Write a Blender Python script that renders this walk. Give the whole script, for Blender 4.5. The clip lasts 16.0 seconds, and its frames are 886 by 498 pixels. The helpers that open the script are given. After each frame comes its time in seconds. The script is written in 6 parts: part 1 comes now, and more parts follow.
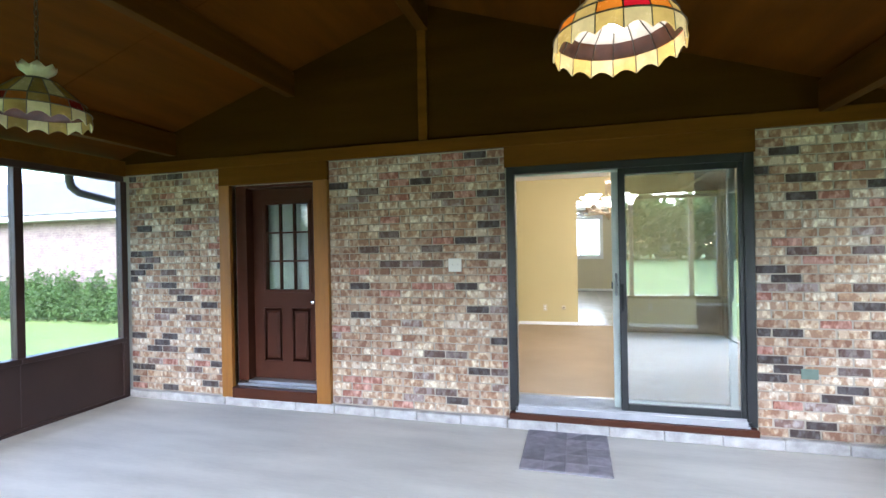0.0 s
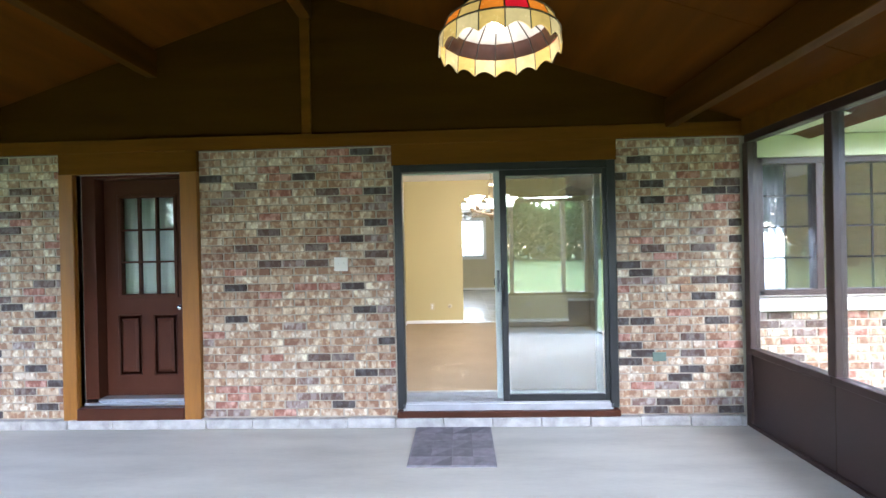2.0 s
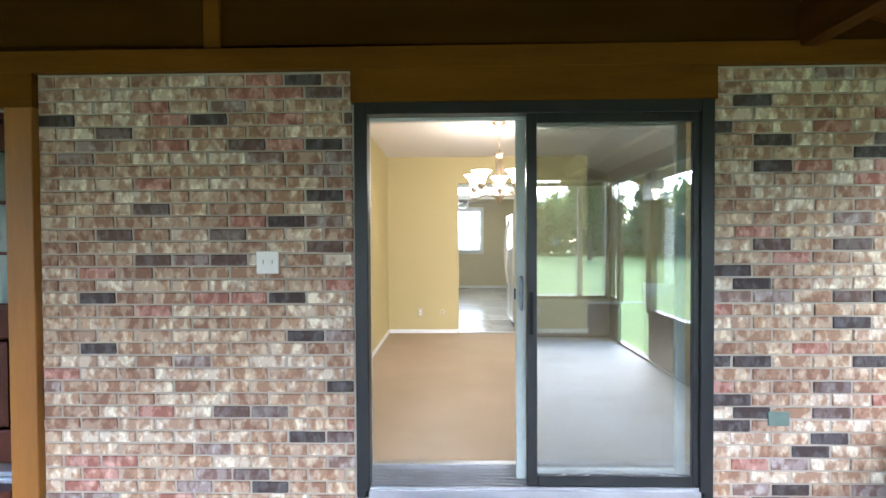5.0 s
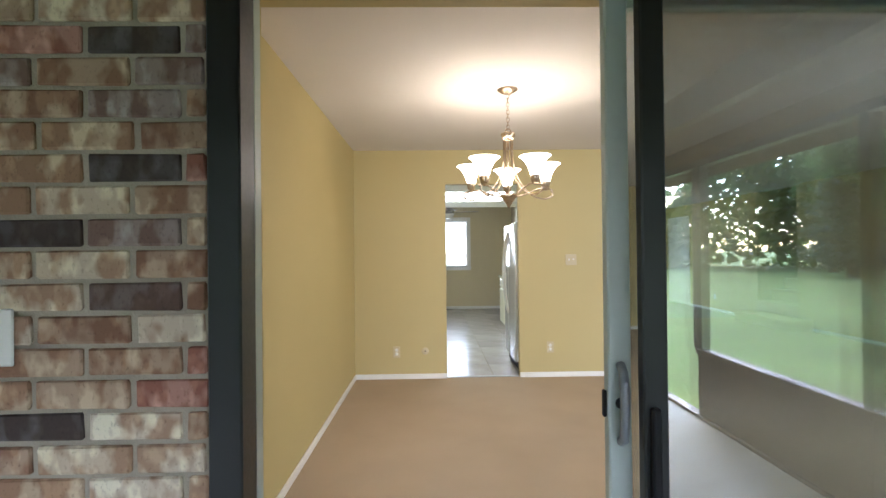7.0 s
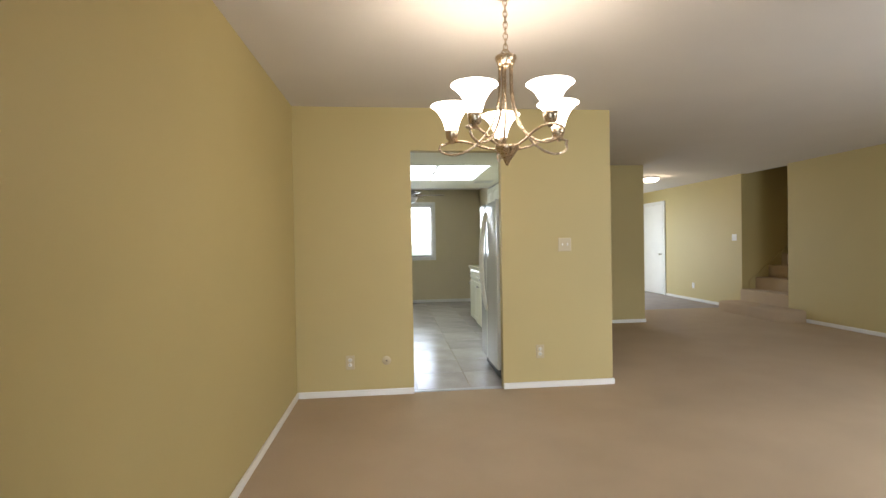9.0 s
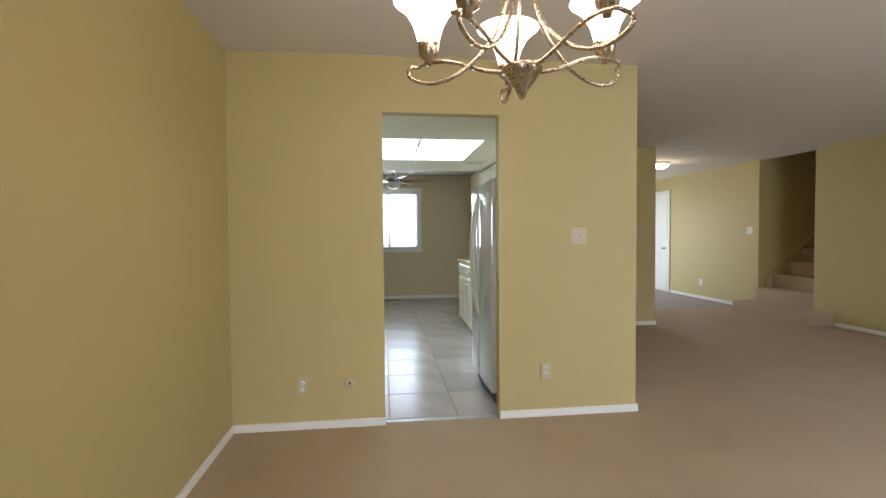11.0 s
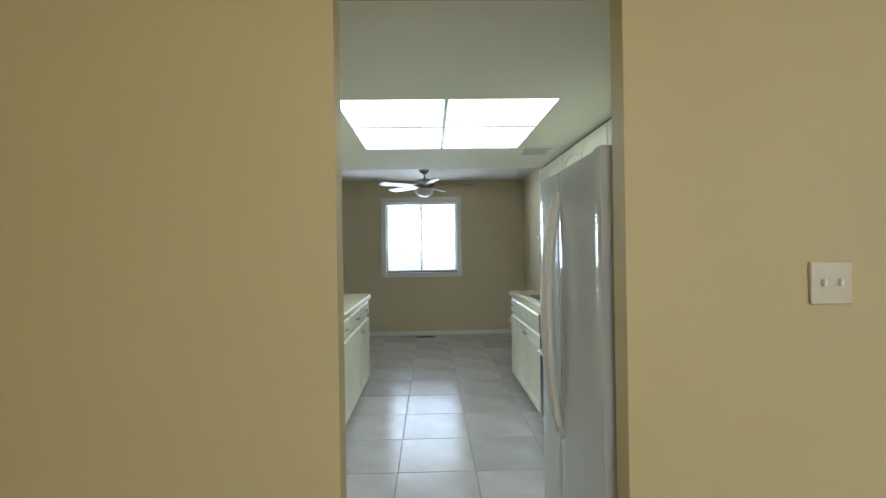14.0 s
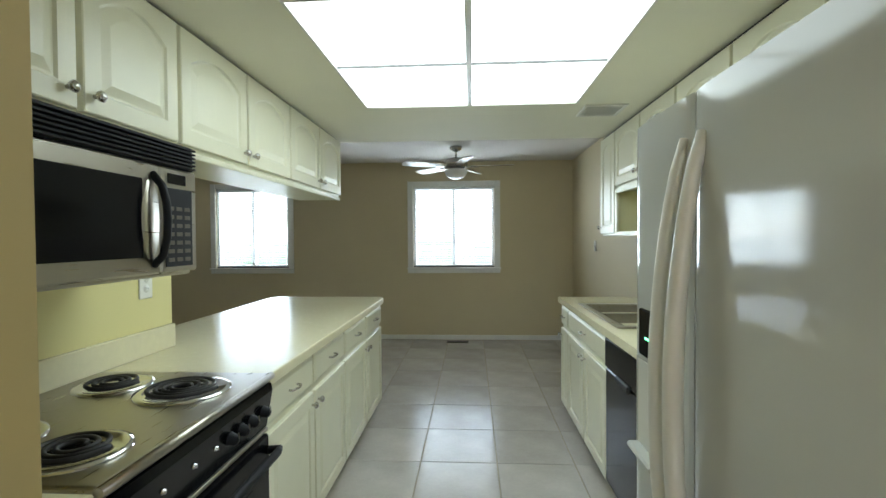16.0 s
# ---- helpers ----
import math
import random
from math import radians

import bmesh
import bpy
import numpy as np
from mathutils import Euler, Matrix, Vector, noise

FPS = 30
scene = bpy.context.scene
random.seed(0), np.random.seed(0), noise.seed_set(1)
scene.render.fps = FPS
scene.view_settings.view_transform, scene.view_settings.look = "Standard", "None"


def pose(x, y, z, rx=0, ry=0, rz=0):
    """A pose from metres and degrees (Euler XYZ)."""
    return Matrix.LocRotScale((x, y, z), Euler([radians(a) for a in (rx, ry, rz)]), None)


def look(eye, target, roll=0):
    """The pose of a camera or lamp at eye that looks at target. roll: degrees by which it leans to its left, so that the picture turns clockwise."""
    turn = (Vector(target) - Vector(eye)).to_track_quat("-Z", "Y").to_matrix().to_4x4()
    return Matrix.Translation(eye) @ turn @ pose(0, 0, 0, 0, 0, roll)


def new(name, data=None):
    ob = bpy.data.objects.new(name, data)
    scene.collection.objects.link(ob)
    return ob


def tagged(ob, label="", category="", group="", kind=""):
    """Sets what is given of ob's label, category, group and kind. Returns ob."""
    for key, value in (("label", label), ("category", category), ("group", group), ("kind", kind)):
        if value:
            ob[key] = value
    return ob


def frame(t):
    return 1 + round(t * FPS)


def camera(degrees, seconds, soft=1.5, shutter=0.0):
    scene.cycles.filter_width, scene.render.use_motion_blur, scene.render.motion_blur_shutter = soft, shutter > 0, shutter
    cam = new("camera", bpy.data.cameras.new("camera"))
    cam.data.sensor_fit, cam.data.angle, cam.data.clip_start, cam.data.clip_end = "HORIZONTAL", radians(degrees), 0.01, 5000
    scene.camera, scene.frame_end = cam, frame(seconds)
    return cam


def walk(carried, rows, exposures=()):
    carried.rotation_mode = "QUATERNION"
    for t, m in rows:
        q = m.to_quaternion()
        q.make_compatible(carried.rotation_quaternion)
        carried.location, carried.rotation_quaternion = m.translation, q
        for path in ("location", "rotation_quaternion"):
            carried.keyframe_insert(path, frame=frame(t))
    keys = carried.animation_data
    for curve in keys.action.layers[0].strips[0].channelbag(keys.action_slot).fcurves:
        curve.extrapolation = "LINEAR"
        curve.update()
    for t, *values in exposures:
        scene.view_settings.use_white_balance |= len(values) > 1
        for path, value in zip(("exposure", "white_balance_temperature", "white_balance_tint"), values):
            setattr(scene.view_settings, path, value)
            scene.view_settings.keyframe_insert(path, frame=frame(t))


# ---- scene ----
cam = camera(85.9, 16.0)
PATH = [
    (0, (0.119, -0.225, 1.534), (-0.418, 1.702, 1.528), -1.1),
    (0.5, (0.125, -0.21, 1.517), (-0.242, 1.756, 1.517), -1.1),
    (1, (0.119, -0.198, 1.512), (-0.111, 1.789, 1.511), -1.1),
    (1.5, (0.126, -0.189, 1.511), (-0.012, 1.806, 1.505), -1.1),
    (2, (0.118, -0.186, 1.504), (0.043, 1.812, 1.497), -1.2),
    (2.5, (0.118, -0.155, 1.502), (0.082, 1.845, 1.491), -1.2),
    (3, (0.103, -0.042, 1.48), (0.077, 1.958, 1.451), -0.7),
    (3.5, (0.092, 0.203, 1.451), (0.053, 2.202, 1.397), -0.5),
    (6, (0.049, 2.132, 1.526), (0.008, 4.132, 1.531), -0.2),
    (6.5, (0.033, 2.47, 1.538), (0.03, 4.47, 1.563), -0.4),
    (7, (0.02, 2.828, 1.544), (0.057, 4.827, 1.559), -0.6),
    (7.5, (-0.013, 3.146, 1.531), (0.075, 5.144, 1.519), -0.7),
    (8, (-0.025, 3.414, 1.516), (0.107, 5.41, 1.495), -0.7),
    (8.5, (-0.017, 3.636, 1.495), (0.158, 5.628, 1.475), -1.0),
    (11, (0.147, 4.722, 1.474), (0.392, 6.706, 1.412), -0.4),
    (11.5, (0.205, 5.013, 1.493), (0.425, 7.0, 1.436), -0.5),
    (12, (0.254, 5.318, 1.497), (0.446, 7.308, 1.453), -0.2),
    (12.5, (0.293, 5.644, 1.519), (0.461, 7.637, 1.485), -0.3),
    (13, (0.321, 5.972, 1.536), (0.451, 7.968, 1.522), -0.1),
    (13.5, (0.353, 6.278, 1.539), (0.439, 8.276, 1.547), -0.3),
    (14, (0.39, 6.585, 1.564), (0.442, 8.584, 1.562), -0.9),
    (14.5, (0.422, 6.841, 1.579), (0.428, 8.841, 1.564), -0.6),
    (15, (0.446, 7.11, 1.582), (0.404, 9.11, 1.558), -0.9),
    (15.5, (0.469, 7.352, 1.578), (0.377, 9.35, 1.548), -0.9),
    (16, (0.493, 7.568, 1.592), (0.372, 9.564, 1.548), -0.4),
]
EXPOSURES = [(0, 4.3, 5750, 16), (5.0, 4.3, 5750, 17), (6.5, 3.86, 5800, 17), (8.5, 3.5, 6150, 16), (11.0, 3.3, 6000, 17), (12.5, 3.24, 5700, 17), (14.0, 3.2, 5650, 12), (16.0, 3.18, 6000, 9)]
walk(cam, [(t, look(eye, target, roll)) for t, eye, target, roll in PATH], EXPOSURES)

# ==== world, sun and exposure ====
world = bpy.data.worlds.new("sky")
scene.world = world
world.use_nodes = True
wn = world.node_tree.nodes
sky = wn.new("ShaderNodeTexSky")
sky.sky_type = "NISHITA"
sky.sun_disc = False
sky.sun_elevation = radians(35)
sky.sun_rotation = radians(167)
sky.air_density, sky.dust_density, sky.ozone_density = 1.0, 0.6, 1.0
wn["Background"].inputs["Strength"].default_value = 0.095
world.node_tree.links.new(sky.outputs["Color"], wn["Background"].inputs["Color"])
sun = new("sun", bpy.data.lights.new("sun", "SUN"))
sun.data.energy, sun.data.angle, sun.data.color = 0.66, radians(60), (1.0, 0.98, 0.95)
sun.matrix_world = look((2.0, -9, 6.45), (0, 0, 0))


def point_lamp(name, at, watts, colour, radius):
    ob = new(name, bpy.data.lights.new(name, "POINT"))
    ob.data.energy, ob.data.color, ob.data.shadow_soft_size = watts, colour, radius
    ob.location = at
    return ob


WARM = (1.0, 0.80, 0.53)
CHAND_W, HALL_W = 0.066, 0.7


def window_light(name, at, target, w, h, watts):
    """Daylight in a window's opening."""
    ob = new(name, bpy.data.lights.new(name, "AREA"))
    ob.data.shape, ob.data.size, ob.data.size_y, ob.data.energy, ob.data.color = "RECTANGLE", w, h, watts, (0.84, 0.93, 1.0)
    ob.matrix_world = look(at, target)
    return ob


window_light("nook_daylight", (0.25, 14.145, 1.745), (0.25, 10, 1.745), 1.06, 1.06, 5.2)
window_light("nook_daylight", (-2.545, 14.145, 1.745), (-2.545, 10, 1.745), 1.0, 1.06, 5.2)
window_light("living_daylight", (3.53, 4.115, 1.6), (3.8, 7.4, 0.4), 1.8, 1.1, 8.5)
window_light("hall_daylight", (4.475, 15.36, 1.4), (5.0, 10, 0.6), 0.92, 1.7, 5.2)
window_light("slider_daylight", (-0.01, 4.02, 1.18), (0.3, 8, 0.6), 0.78, 1.8, 0.6).data.spread = radians(95)

# ==== materials ====


def nodes_of(m):
    m.use_nodes = True
    t = m.node_tree
    return t, t.nodes, t.links, t.nodes["Principled BSDF"]


def mat(name, colour, rough=0.6, metal=0.0, vary=0.15, scale=6.0, fine=80.0, bump=0.15, dist=0.002, stretch=None, coat=0.0, second=None):
    """A painted, wooden or stony surface: broad stains and fine grain in colour, roughness and relief."""
    m = bpy.data.materials.new(name)
    t, n, l, b = nodes_of(m)
    tc = n.new("ShaderNodeTexCoord")
    mp = n.new("ShaderNodeMapping")
    l.new(tc.outputs["Object"], mp.inputs["Vector"])
    if stretch:
        mp.inputs["Scale"].default_value = stretch
    broad, small = n.new("ShaderNodeTexNoise"), n.new("ShaderNodeTexNoise")
    for tex, s, d in ((broad, scale, 4), (small, fine, 3)):
        tex.inputs["Scale"].default_value, tex.inputs["Detail"].default_value = s, d
        l.new(mp.outputs["Vector"], tex.inputs["Vector"])
    mix = n.new("ShaderNodeMix")
    mix.data_type = "RGBA"
    low = tuple(c * (1 - vary) for c in colour) if second is None else second
    mix.inputs["A"].default_value = (*low, 1)
    mix.inputs["B"].default_value = (*[min(1, c * (1 + vary * 0.6)) for c in colour], 1)
    add = n.new("ShaderNodeMath")
    add.operation = "MULTIPLY_ADD"
    add.inputs[1].default_value = 0.35
    sub = n.new("ShaderNodeMath")
    sub.operation = "MULTIPLY_ADD"
    sub.inputs[1].default_value, sub.inputs[2].default_value = 1.6, -0.48
    l.new(broad.outputs["Fac"], sub.inputs[0])
    l.new(small.outputs["Fac"], add.inputs[0])
    l.new(sub.outputs[0], add.inputs[2])
    add.use_clamp = True
    l.new(add.outputs[0], mix.inputs["Factor"])
    l.new(mix.outputs["Result"], b.inputs["Base Color"])
    r = n.new("ShaderNodeMapRange")
    r.inputs["To Min"].default_value, r.inputs["To Max"].default_value = max(0.02, rough - 0.08), min(1, rough + 0.08)
    l.new(small.outputs["Fac"], r.inputs["Value"])
    l.new(r.outputs[0], b.inputs["Roughness"])
    b.inputs["Metallic"].default_value = metal
    b.inputs["Coat Weight"].default_value = coat
    if bump:
        bp = n.new("ShaderNodeBump")
        bp.inputs["Strength"].default_value, bp.inputs["Distance"].default_value = bump, dist
        l.new(small.outputs["Fac"], bp.inputs["Height"])
        l.new(bp.outputs["Normal"], b.inputs["Normal"])
    return m


def glow(name, colour, strength, base=(0.9, 0.9, 0.88), rough=0.4):
    m = bpy.data.materials.new(name)
    t, n, l, b = nodes_of(m)
    b.inputs["Base Color"].default_value = (*base, 1)
    b.inputs["Roughness"].default_value = rough
    b.inputs["Emission Color"].default_value = (*colour, 1)
    b.inputs["Emission Strength"].default_value = strength
    return m


def glass_mat(name, tint=(1, 1, 1), rough=0.0, gloss=0.135):
    """Thin window glass: clear, with the mirror gloss of a pane."""
    m = bpy.data.materials.new(name)
    t, n, l, b = nodes_of(m)
    tr, gl, mx, lw = (n.new("ShaderNode" + k) for k in ("BsdfTransparent", "BsdfGlossy", "MixShader", "LayerWeight"))
    pw, fr = n.new("ShaderNodeMath"), n.new("ShaderNodeMath")
    pw.operation, fr.operation = "POWER", "MULTIPLY_ADD"
    pw.inputs[1].default_value, fr.inputs[1].default_value, fr.inputs[2].default_value = 3.6, 0.82, gloss
    lw.inputs["Blend"].default_value = 0.5
    l.new(lw.outputs["Facing"], pw.inputs[0])
    l.new(pw.outputs[0], fr.inputs[0])
    tr.inputs["Color"].default_value = (*tint, 1)
    gl.inputs["Roughness"].default_value = rough
    l.new(fr.outputs[0], mx.inputs[0])
    l.new(tr.outputs[0], mx.inputs[1])
    l.new(gl.outputs[0], mx.inputs[2])
    l.new(mx.outputs[0], n["Material Output"].inputs["Surface"])
    return m


def screen_mat(name, cover=0.13):
    """Fine insect mesh, which veils what lies behind it."""
    m = bpy.data.materials.new(name)
    t, n, l, b = nodes_of(m)
    b.inputs["Base Color"].default_value = (0.28, 0.28, 0.29, 1)
    b.inputs["Roughness"].default_value = 0.7
    tr, mx = n.new("ShaderNodeBsdfTransparent"), n.new("ShaderNodeMixShader")
    mx.inputs[0].default_value = cover
    l.new(tr.outputs[0], mx.inputs[1])
    l.new(b.outputs[0], mx.inputs[2])
    l.new(mx.outputs[0], n["Material Output"].inputs["Surface"])
    return m


def brick_mat():
    """Tumbled used brick: rosy, cream, brown and charcoal pieces with smears of old lime."""
    m = bpy.data.materials.new("used_brick")
    t, n, l, b = nodes_of(m)
    info, tc = n.new("ShaderNodeObjectInfo"), n.new("ShaderNodeTexCoord")
    shift = n.new("ShaderNodeVectorMath")
    shift.operation = "SCALE"
    shift.inputs[0].default_value = (37, 53, 71)
    l.new(info.outputs["Random"], shift.inputs["Scale"])
    at = n.new("ShaderNodeVectorMath")
    tall = n.new("ShaderNodeMapping")
    tall.inputs["Scale"].default_value = (1.35, 1.0, 0.85)
    l.new(tc.outputs["Object"], tall.inputs["Vector"])
    l.new(tall.outputs[0], at.inputs[0])
    l.new(shift.outputs[0], at.inputs[1])
    ramp = n.new("ShaderNodeValToRGB")
    ramp.color_ramp.interpolation = "CONSTANT"
    stops = [(0, (0.0759, 0.0644, 0.0598)), (0.085, (0.149, 0.112, 0.0943)), (0.14, (0.333, 0.224, 0.149)), (0.28, (0.46, 0.345, 0.23)),
             (0.44, (0.517, 0.42, 0.299)), (0.60, (0.391, 0.276, 0.184)), (0.74, (0.54, 0.454, 0.339)), (0.88, (0.402, 0.213, 0.161)), (0.95, (0.276, 0.218, 0.19))]
    while len(ramp.color_ramp.elements) < len(stops):
        ramp.color_ramp.elements.new(0.5)
    for e, (p, c) in zip(ramp.color_ramp.elements, stops):
        e.position, e.color = p, (*c, 1)
    l.new(info.outputs["Random"], ramp.inputs[0])
    blot, lime, grain = (n.new("ShaderNodeTexNoise") for _ in range(3))
    for tex, s, d in ((blot, 14, 2), (lime, 20, 2.5), (grain, 120, 3)):
        tex.inputs["Scale"].default_value, tex.inputs["Detail"].default_value = s, d
        l.new(at.outputs[0], tex.inputs["Vector"])

    def mixed(fac, lo, hi, a, colour, amount):
        r = n.new("ShaderNodeMapRange")
        r.inputs["From Min"].default_value, r.inputs["From Max"].default_value, r.inputs["To Max"].default_value = lo, hi, amount
        l.new(fac, r.inputs["Value"])
        x = n.new("ShaderNodeMix")
        x.data_type, x.blend_type = "RGBA", "MULTIPLY"
        l.new(r.outputs[0], x.inputs["Factor"])
        l.new(a, x.inputs["A"])
        x.inputs["B"].default_value = (*colour, 1)
        return x.outputs["Result"]

    c = mixed(blot.outputs["Fac"], 0.44, 0.56, ramp.outputs[0], (0.60, 0.45, 0.38), 0.95)
    c = mixed(lime.outputs["Fac"], 0.50, 0.62, c, (1.45, 1.6, 1.6), 0.9)
    c = mixed(grain.outputs["Fac"], 0.58, 0.72, c, (0.45, 0.42, 0.4), 0.5)
    l.new(c, b.inputs["Base Color"])
    b.inputs["Roughness"].default_value = 0.88
    bp = n.new("ShaderNodeBump")
    bp.inputs["Strength"].default_value, bp.inputs["Distance"].default_value = 0.5, 0.004
    l.new(lime.outputs["Fac"], bp.inputs["Height"])
    l.new(bp.outputs["Normal"], b.inputs["Normal"])
    return m


def object_varied(m, low=0.85):
    """Gives each piece of a material a shade of its own."""
    t, n, l, b = nodes_of(m)
    src = b.inputs["Base Color"].links[0].from_socket
    info, r, x = n.new("ShaderNodeObjectInfo"), n.new("ShaderNodeMapRange"), n.new("ShaderNodeMix")
    r.inputs["To Min"].default_value, r.inputs["To Max"].default_value = low, 1.05
    l.new(info.outputs["Random"], r.inputs["Value"])
    x.data_type, x.blend_type = "RGBA", "MULTIPLY"
    x.inputs["Factor"].default_value = 1
    l.new(src, x.inputs["A"])
    l.new(r.outputs[0], x.inputs["B"])
    l.new(x.outputs["Result"], b.inputs["Base Color"])
    return m



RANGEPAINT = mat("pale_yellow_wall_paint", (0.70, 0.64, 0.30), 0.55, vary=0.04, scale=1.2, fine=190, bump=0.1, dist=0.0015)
BRICK = brick_mat()
MORTAR = mat("mortar", (0.37, 0.325, 0.25), 0.95, vary=0.3, scale=5, fine=150, bump=0.6, dist=0.004)
CONCRETE = mat("porch_slab", (0.55, 0.525, 0.445), 0.72, vary=0.15, scale=1.6, fine=26, bump=0.3, dist=0.003, second=(0.38, 0.36, 0.30), stretch=(0.55, 2.2, 1.0))
CURB = mat("curb_concrete", (0.40, 0.385, 0.35), 0.9, vary=0.45, scale=9, fine=90, bump=0.5, dist=0.004)
STAIN = mat("stained_plywood", (0.094, 0.0300, 0.0018), 0.55, vary=0.4, scale=2.2, fine=16, bump=0.12, stretch=(3.0, 0.35, 3.0))
GABLE = mat("dark_stained_siding", (0.046, 0.0190, 0.0006), 0.6, vary=0.35, scale=2.0, fine=18, bump=0.12, stretch=(0.4, 3, 3))
BEAM = mat("stained_beam", (0.072, 0.026, 0.0020), 0.5, vary=0.35, scale=3, fine=22, bump=0.15, stretch=(4, 0.3, 4))
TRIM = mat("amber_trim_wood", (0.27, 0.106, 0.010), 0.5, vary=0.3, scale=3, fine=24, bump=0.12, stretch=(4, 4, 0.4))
# the same amber stain scaled darker, with the porch roof's shade in the colour
SHADEAMBER = mat("shaded_amber_wood", (0.118, 0.046, 0.004), 0.5, vary=0.3, scale=3, fine=24, bump=0.12, stretch=(0.4, 4, 4))
BROWN = mat("brown_enamel", (0.042, 0.022, 0.018), 0.42, vary=0.2, scale=3, fine=60, bump=0.05)
DOORBROWN = mat("brown_door_paint", (0.062, 0.020, 0.010), 0.42, vary=0.2, scale=4, fine=50, bump=0.06)
BRONZE = mat("dark_bronze_frame", (0.022, 0.024, 0.023), 0.4, metal=0.3, vary=0.2, scale=6, fine=90, bump=0.05)
ALU = mat("milled_aluminium", (0.50, 0.51, 0.51), 0.36, metal=0.75, vary=0.15, scale=8, fine=120, bump=0.08)
PALE = mat("pale_green_vinyl", (0.46, 0.52, 0.47), 0.42, vary=0.12, scale=6, fine=70, bump=0.05)
TAUPE = mat("taupe_panel_paint", (0.30, 0.26, 0.22), 0.6, vary=0.1, scale=3, fine=60, bump=0.05)
for m in (STAIN, GABLE, BEAM, SHADEAMBER):
    m.node_tree.nodes["Principled BSDF"].inputs["Specular IOR Level"].default_value = 0.05
GLASS = glass_mat("pane_glass", (0.95, 0.99, 0.98), gloss=0.28)
WINGLASS = glass_mat("window_glass", (0.80, 0.83, 0.86), gloss=0.15)
DOORGLASS = glass_mat("door_lite_glass", (0.92, 0.96, 0.94), gloss=0.05)
CLEAR = glass_mat("clear_glass")
SCREEN = screen_mat("insect_screen")
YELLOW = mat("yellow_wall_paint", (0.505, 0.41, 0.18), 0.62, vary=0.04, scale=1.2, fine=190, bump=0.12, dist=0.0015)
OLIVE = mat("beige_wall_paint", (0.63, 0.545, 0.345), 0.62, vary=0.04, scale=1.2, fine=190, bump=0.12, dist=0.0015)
CEIL = mat("ceiling_paint", (0.66, 0.62, 0.565), 0.85, vary=0.03, scale=2, fine=120, bump=0.3, dist=0.003)
KCEIL = mat("kitchen_ceiling_paint", (0.86, 0.84, 0.70), 0.75, vary=0.03, scale=2, fine=120, bump=0.1, dist=0.002)
CARPET = mat("tan_carpet", (0.48, 0.365, 0.235), 0.97, vary=0.12, scale=1.6, fine=420, bump=0.7, dist=0.006)
GREYCARPET = mat("entry_floor", (0.36, 0.32, 0.29), 0.8, vary=0.18, scale=6, fine=120, bump=0.3, dist=0.003)
WHITE = mat("white_gloss_paint", (0.80, 0.79, 0.74), 0.35, vary=0.04, scale=4, fine=90, bump=0.04)
GRASS = mat("lawn_grass", (0.20, 0.28, 0.065), 0.95, vary=0.4, scale=0.5, fine=60, bump=0.8, dist=0.03)
SIDING = mat("cream_frieze_board", (0.62, 0.62, 0.42), 0.6, vary=0.08, scale=3, fine=60, bump=0.1)
ROOF = mat("roof_shingle", (0.16, 0.15, 0.14), 0.9, vary=0.3, scale=3, fine=50, bump=0.5, dist=0.01)

# ==== mesh helpers ====


def bm_box(bm, x0, y0, z0, x1, y1, z1, bevel=0.0, segs=1):
    vs = [bm.verts.new(p) for p in ((x0, y0, z0), (x1, y0, z0), (x1, y1, z0), (x0, y1, z0), (x0, y0, z1), (x1, y0, z1), (x1, y1, z1), (x0, y1, z1))]
    fs = [bm.faces.new([vs[i] for i in f]) for f in ((3, 2, 1, 0), (4, 5, 6, 7), (0, 1, 5, 4), (1, 2, 6, 5), (2, 3, 7, 6), (3, 0, 4, 7))]
    if bevel:
        es = list({e for f in fs for e in f.edges})
        bmesh.ops.bevel(bm, geom=es, offset=bevel, segments=segs, affect="EDGES", profile=0.5)
    return bm


def box(x0, y0, z0, x1, y1, z1, bevel=0.0, segs=1):
    return bm_box(bmesh.new(), min(x0, x1), min(y0, y1), min(z0, z1), max(x0, x1), max(y0, y1), max(z0, z1), bevel, segs)


def boxes(rows, bevel=0.0):
    bm = bmesh.new()
    for r in rows:
        bm_box(bm, *r, bevel)
    return bm


def lathe(profile, n=32, at=(0, 0, 0), axis="z", wave=None):
    """Turns a profile of (radius, height) round an axis through at; wave(angle, i) is added to the height."""
    bm = bmesh.new()
    rings = []
    for i, (r, h) in enumerate(profile):
        if r < 1e-6:
            rings.append([bm.verts.new((0, 0, h))])
        else:
            rings.append([bm.verts.new((r * math.cos(2 * math.pi * k / n), r * math.sin(2 * math.pi * k / n), h + (wave(2 * math.pi * k / n, i) if wave else 0))) for k in range(n)])
    for a, b in zip(rings, rings[1:]):
        for k in range(n):
            q = [a[k % len(a)], a[(k + 1) % n % len(a)], b[(k + 1) % n % len(b)], b[k % len(b)]]
            q = list(dict.fromkeys(q))
            if len(q) > 2:
                bm.faces.new(q)
    for f in bm.faces:
        f.smooth = True
    turn = {"z": Matrix.Identity(4), "x": Matrix.Rotation(radians(90), 4, "Y"), "-x": Matrix.Rotation(radians(-90), 4, "Y"), "y": Matrix.Rotation(radians(-90), 4, "X"), "-y": Matrix.Rotation(radians(90), 4, "X")}[axis]
    bm.transform(Matrix.Translation(at) @ turn)
    bmesh.ops.recalc_face_normals(bm, faces=bm.faces[:])
    return bm


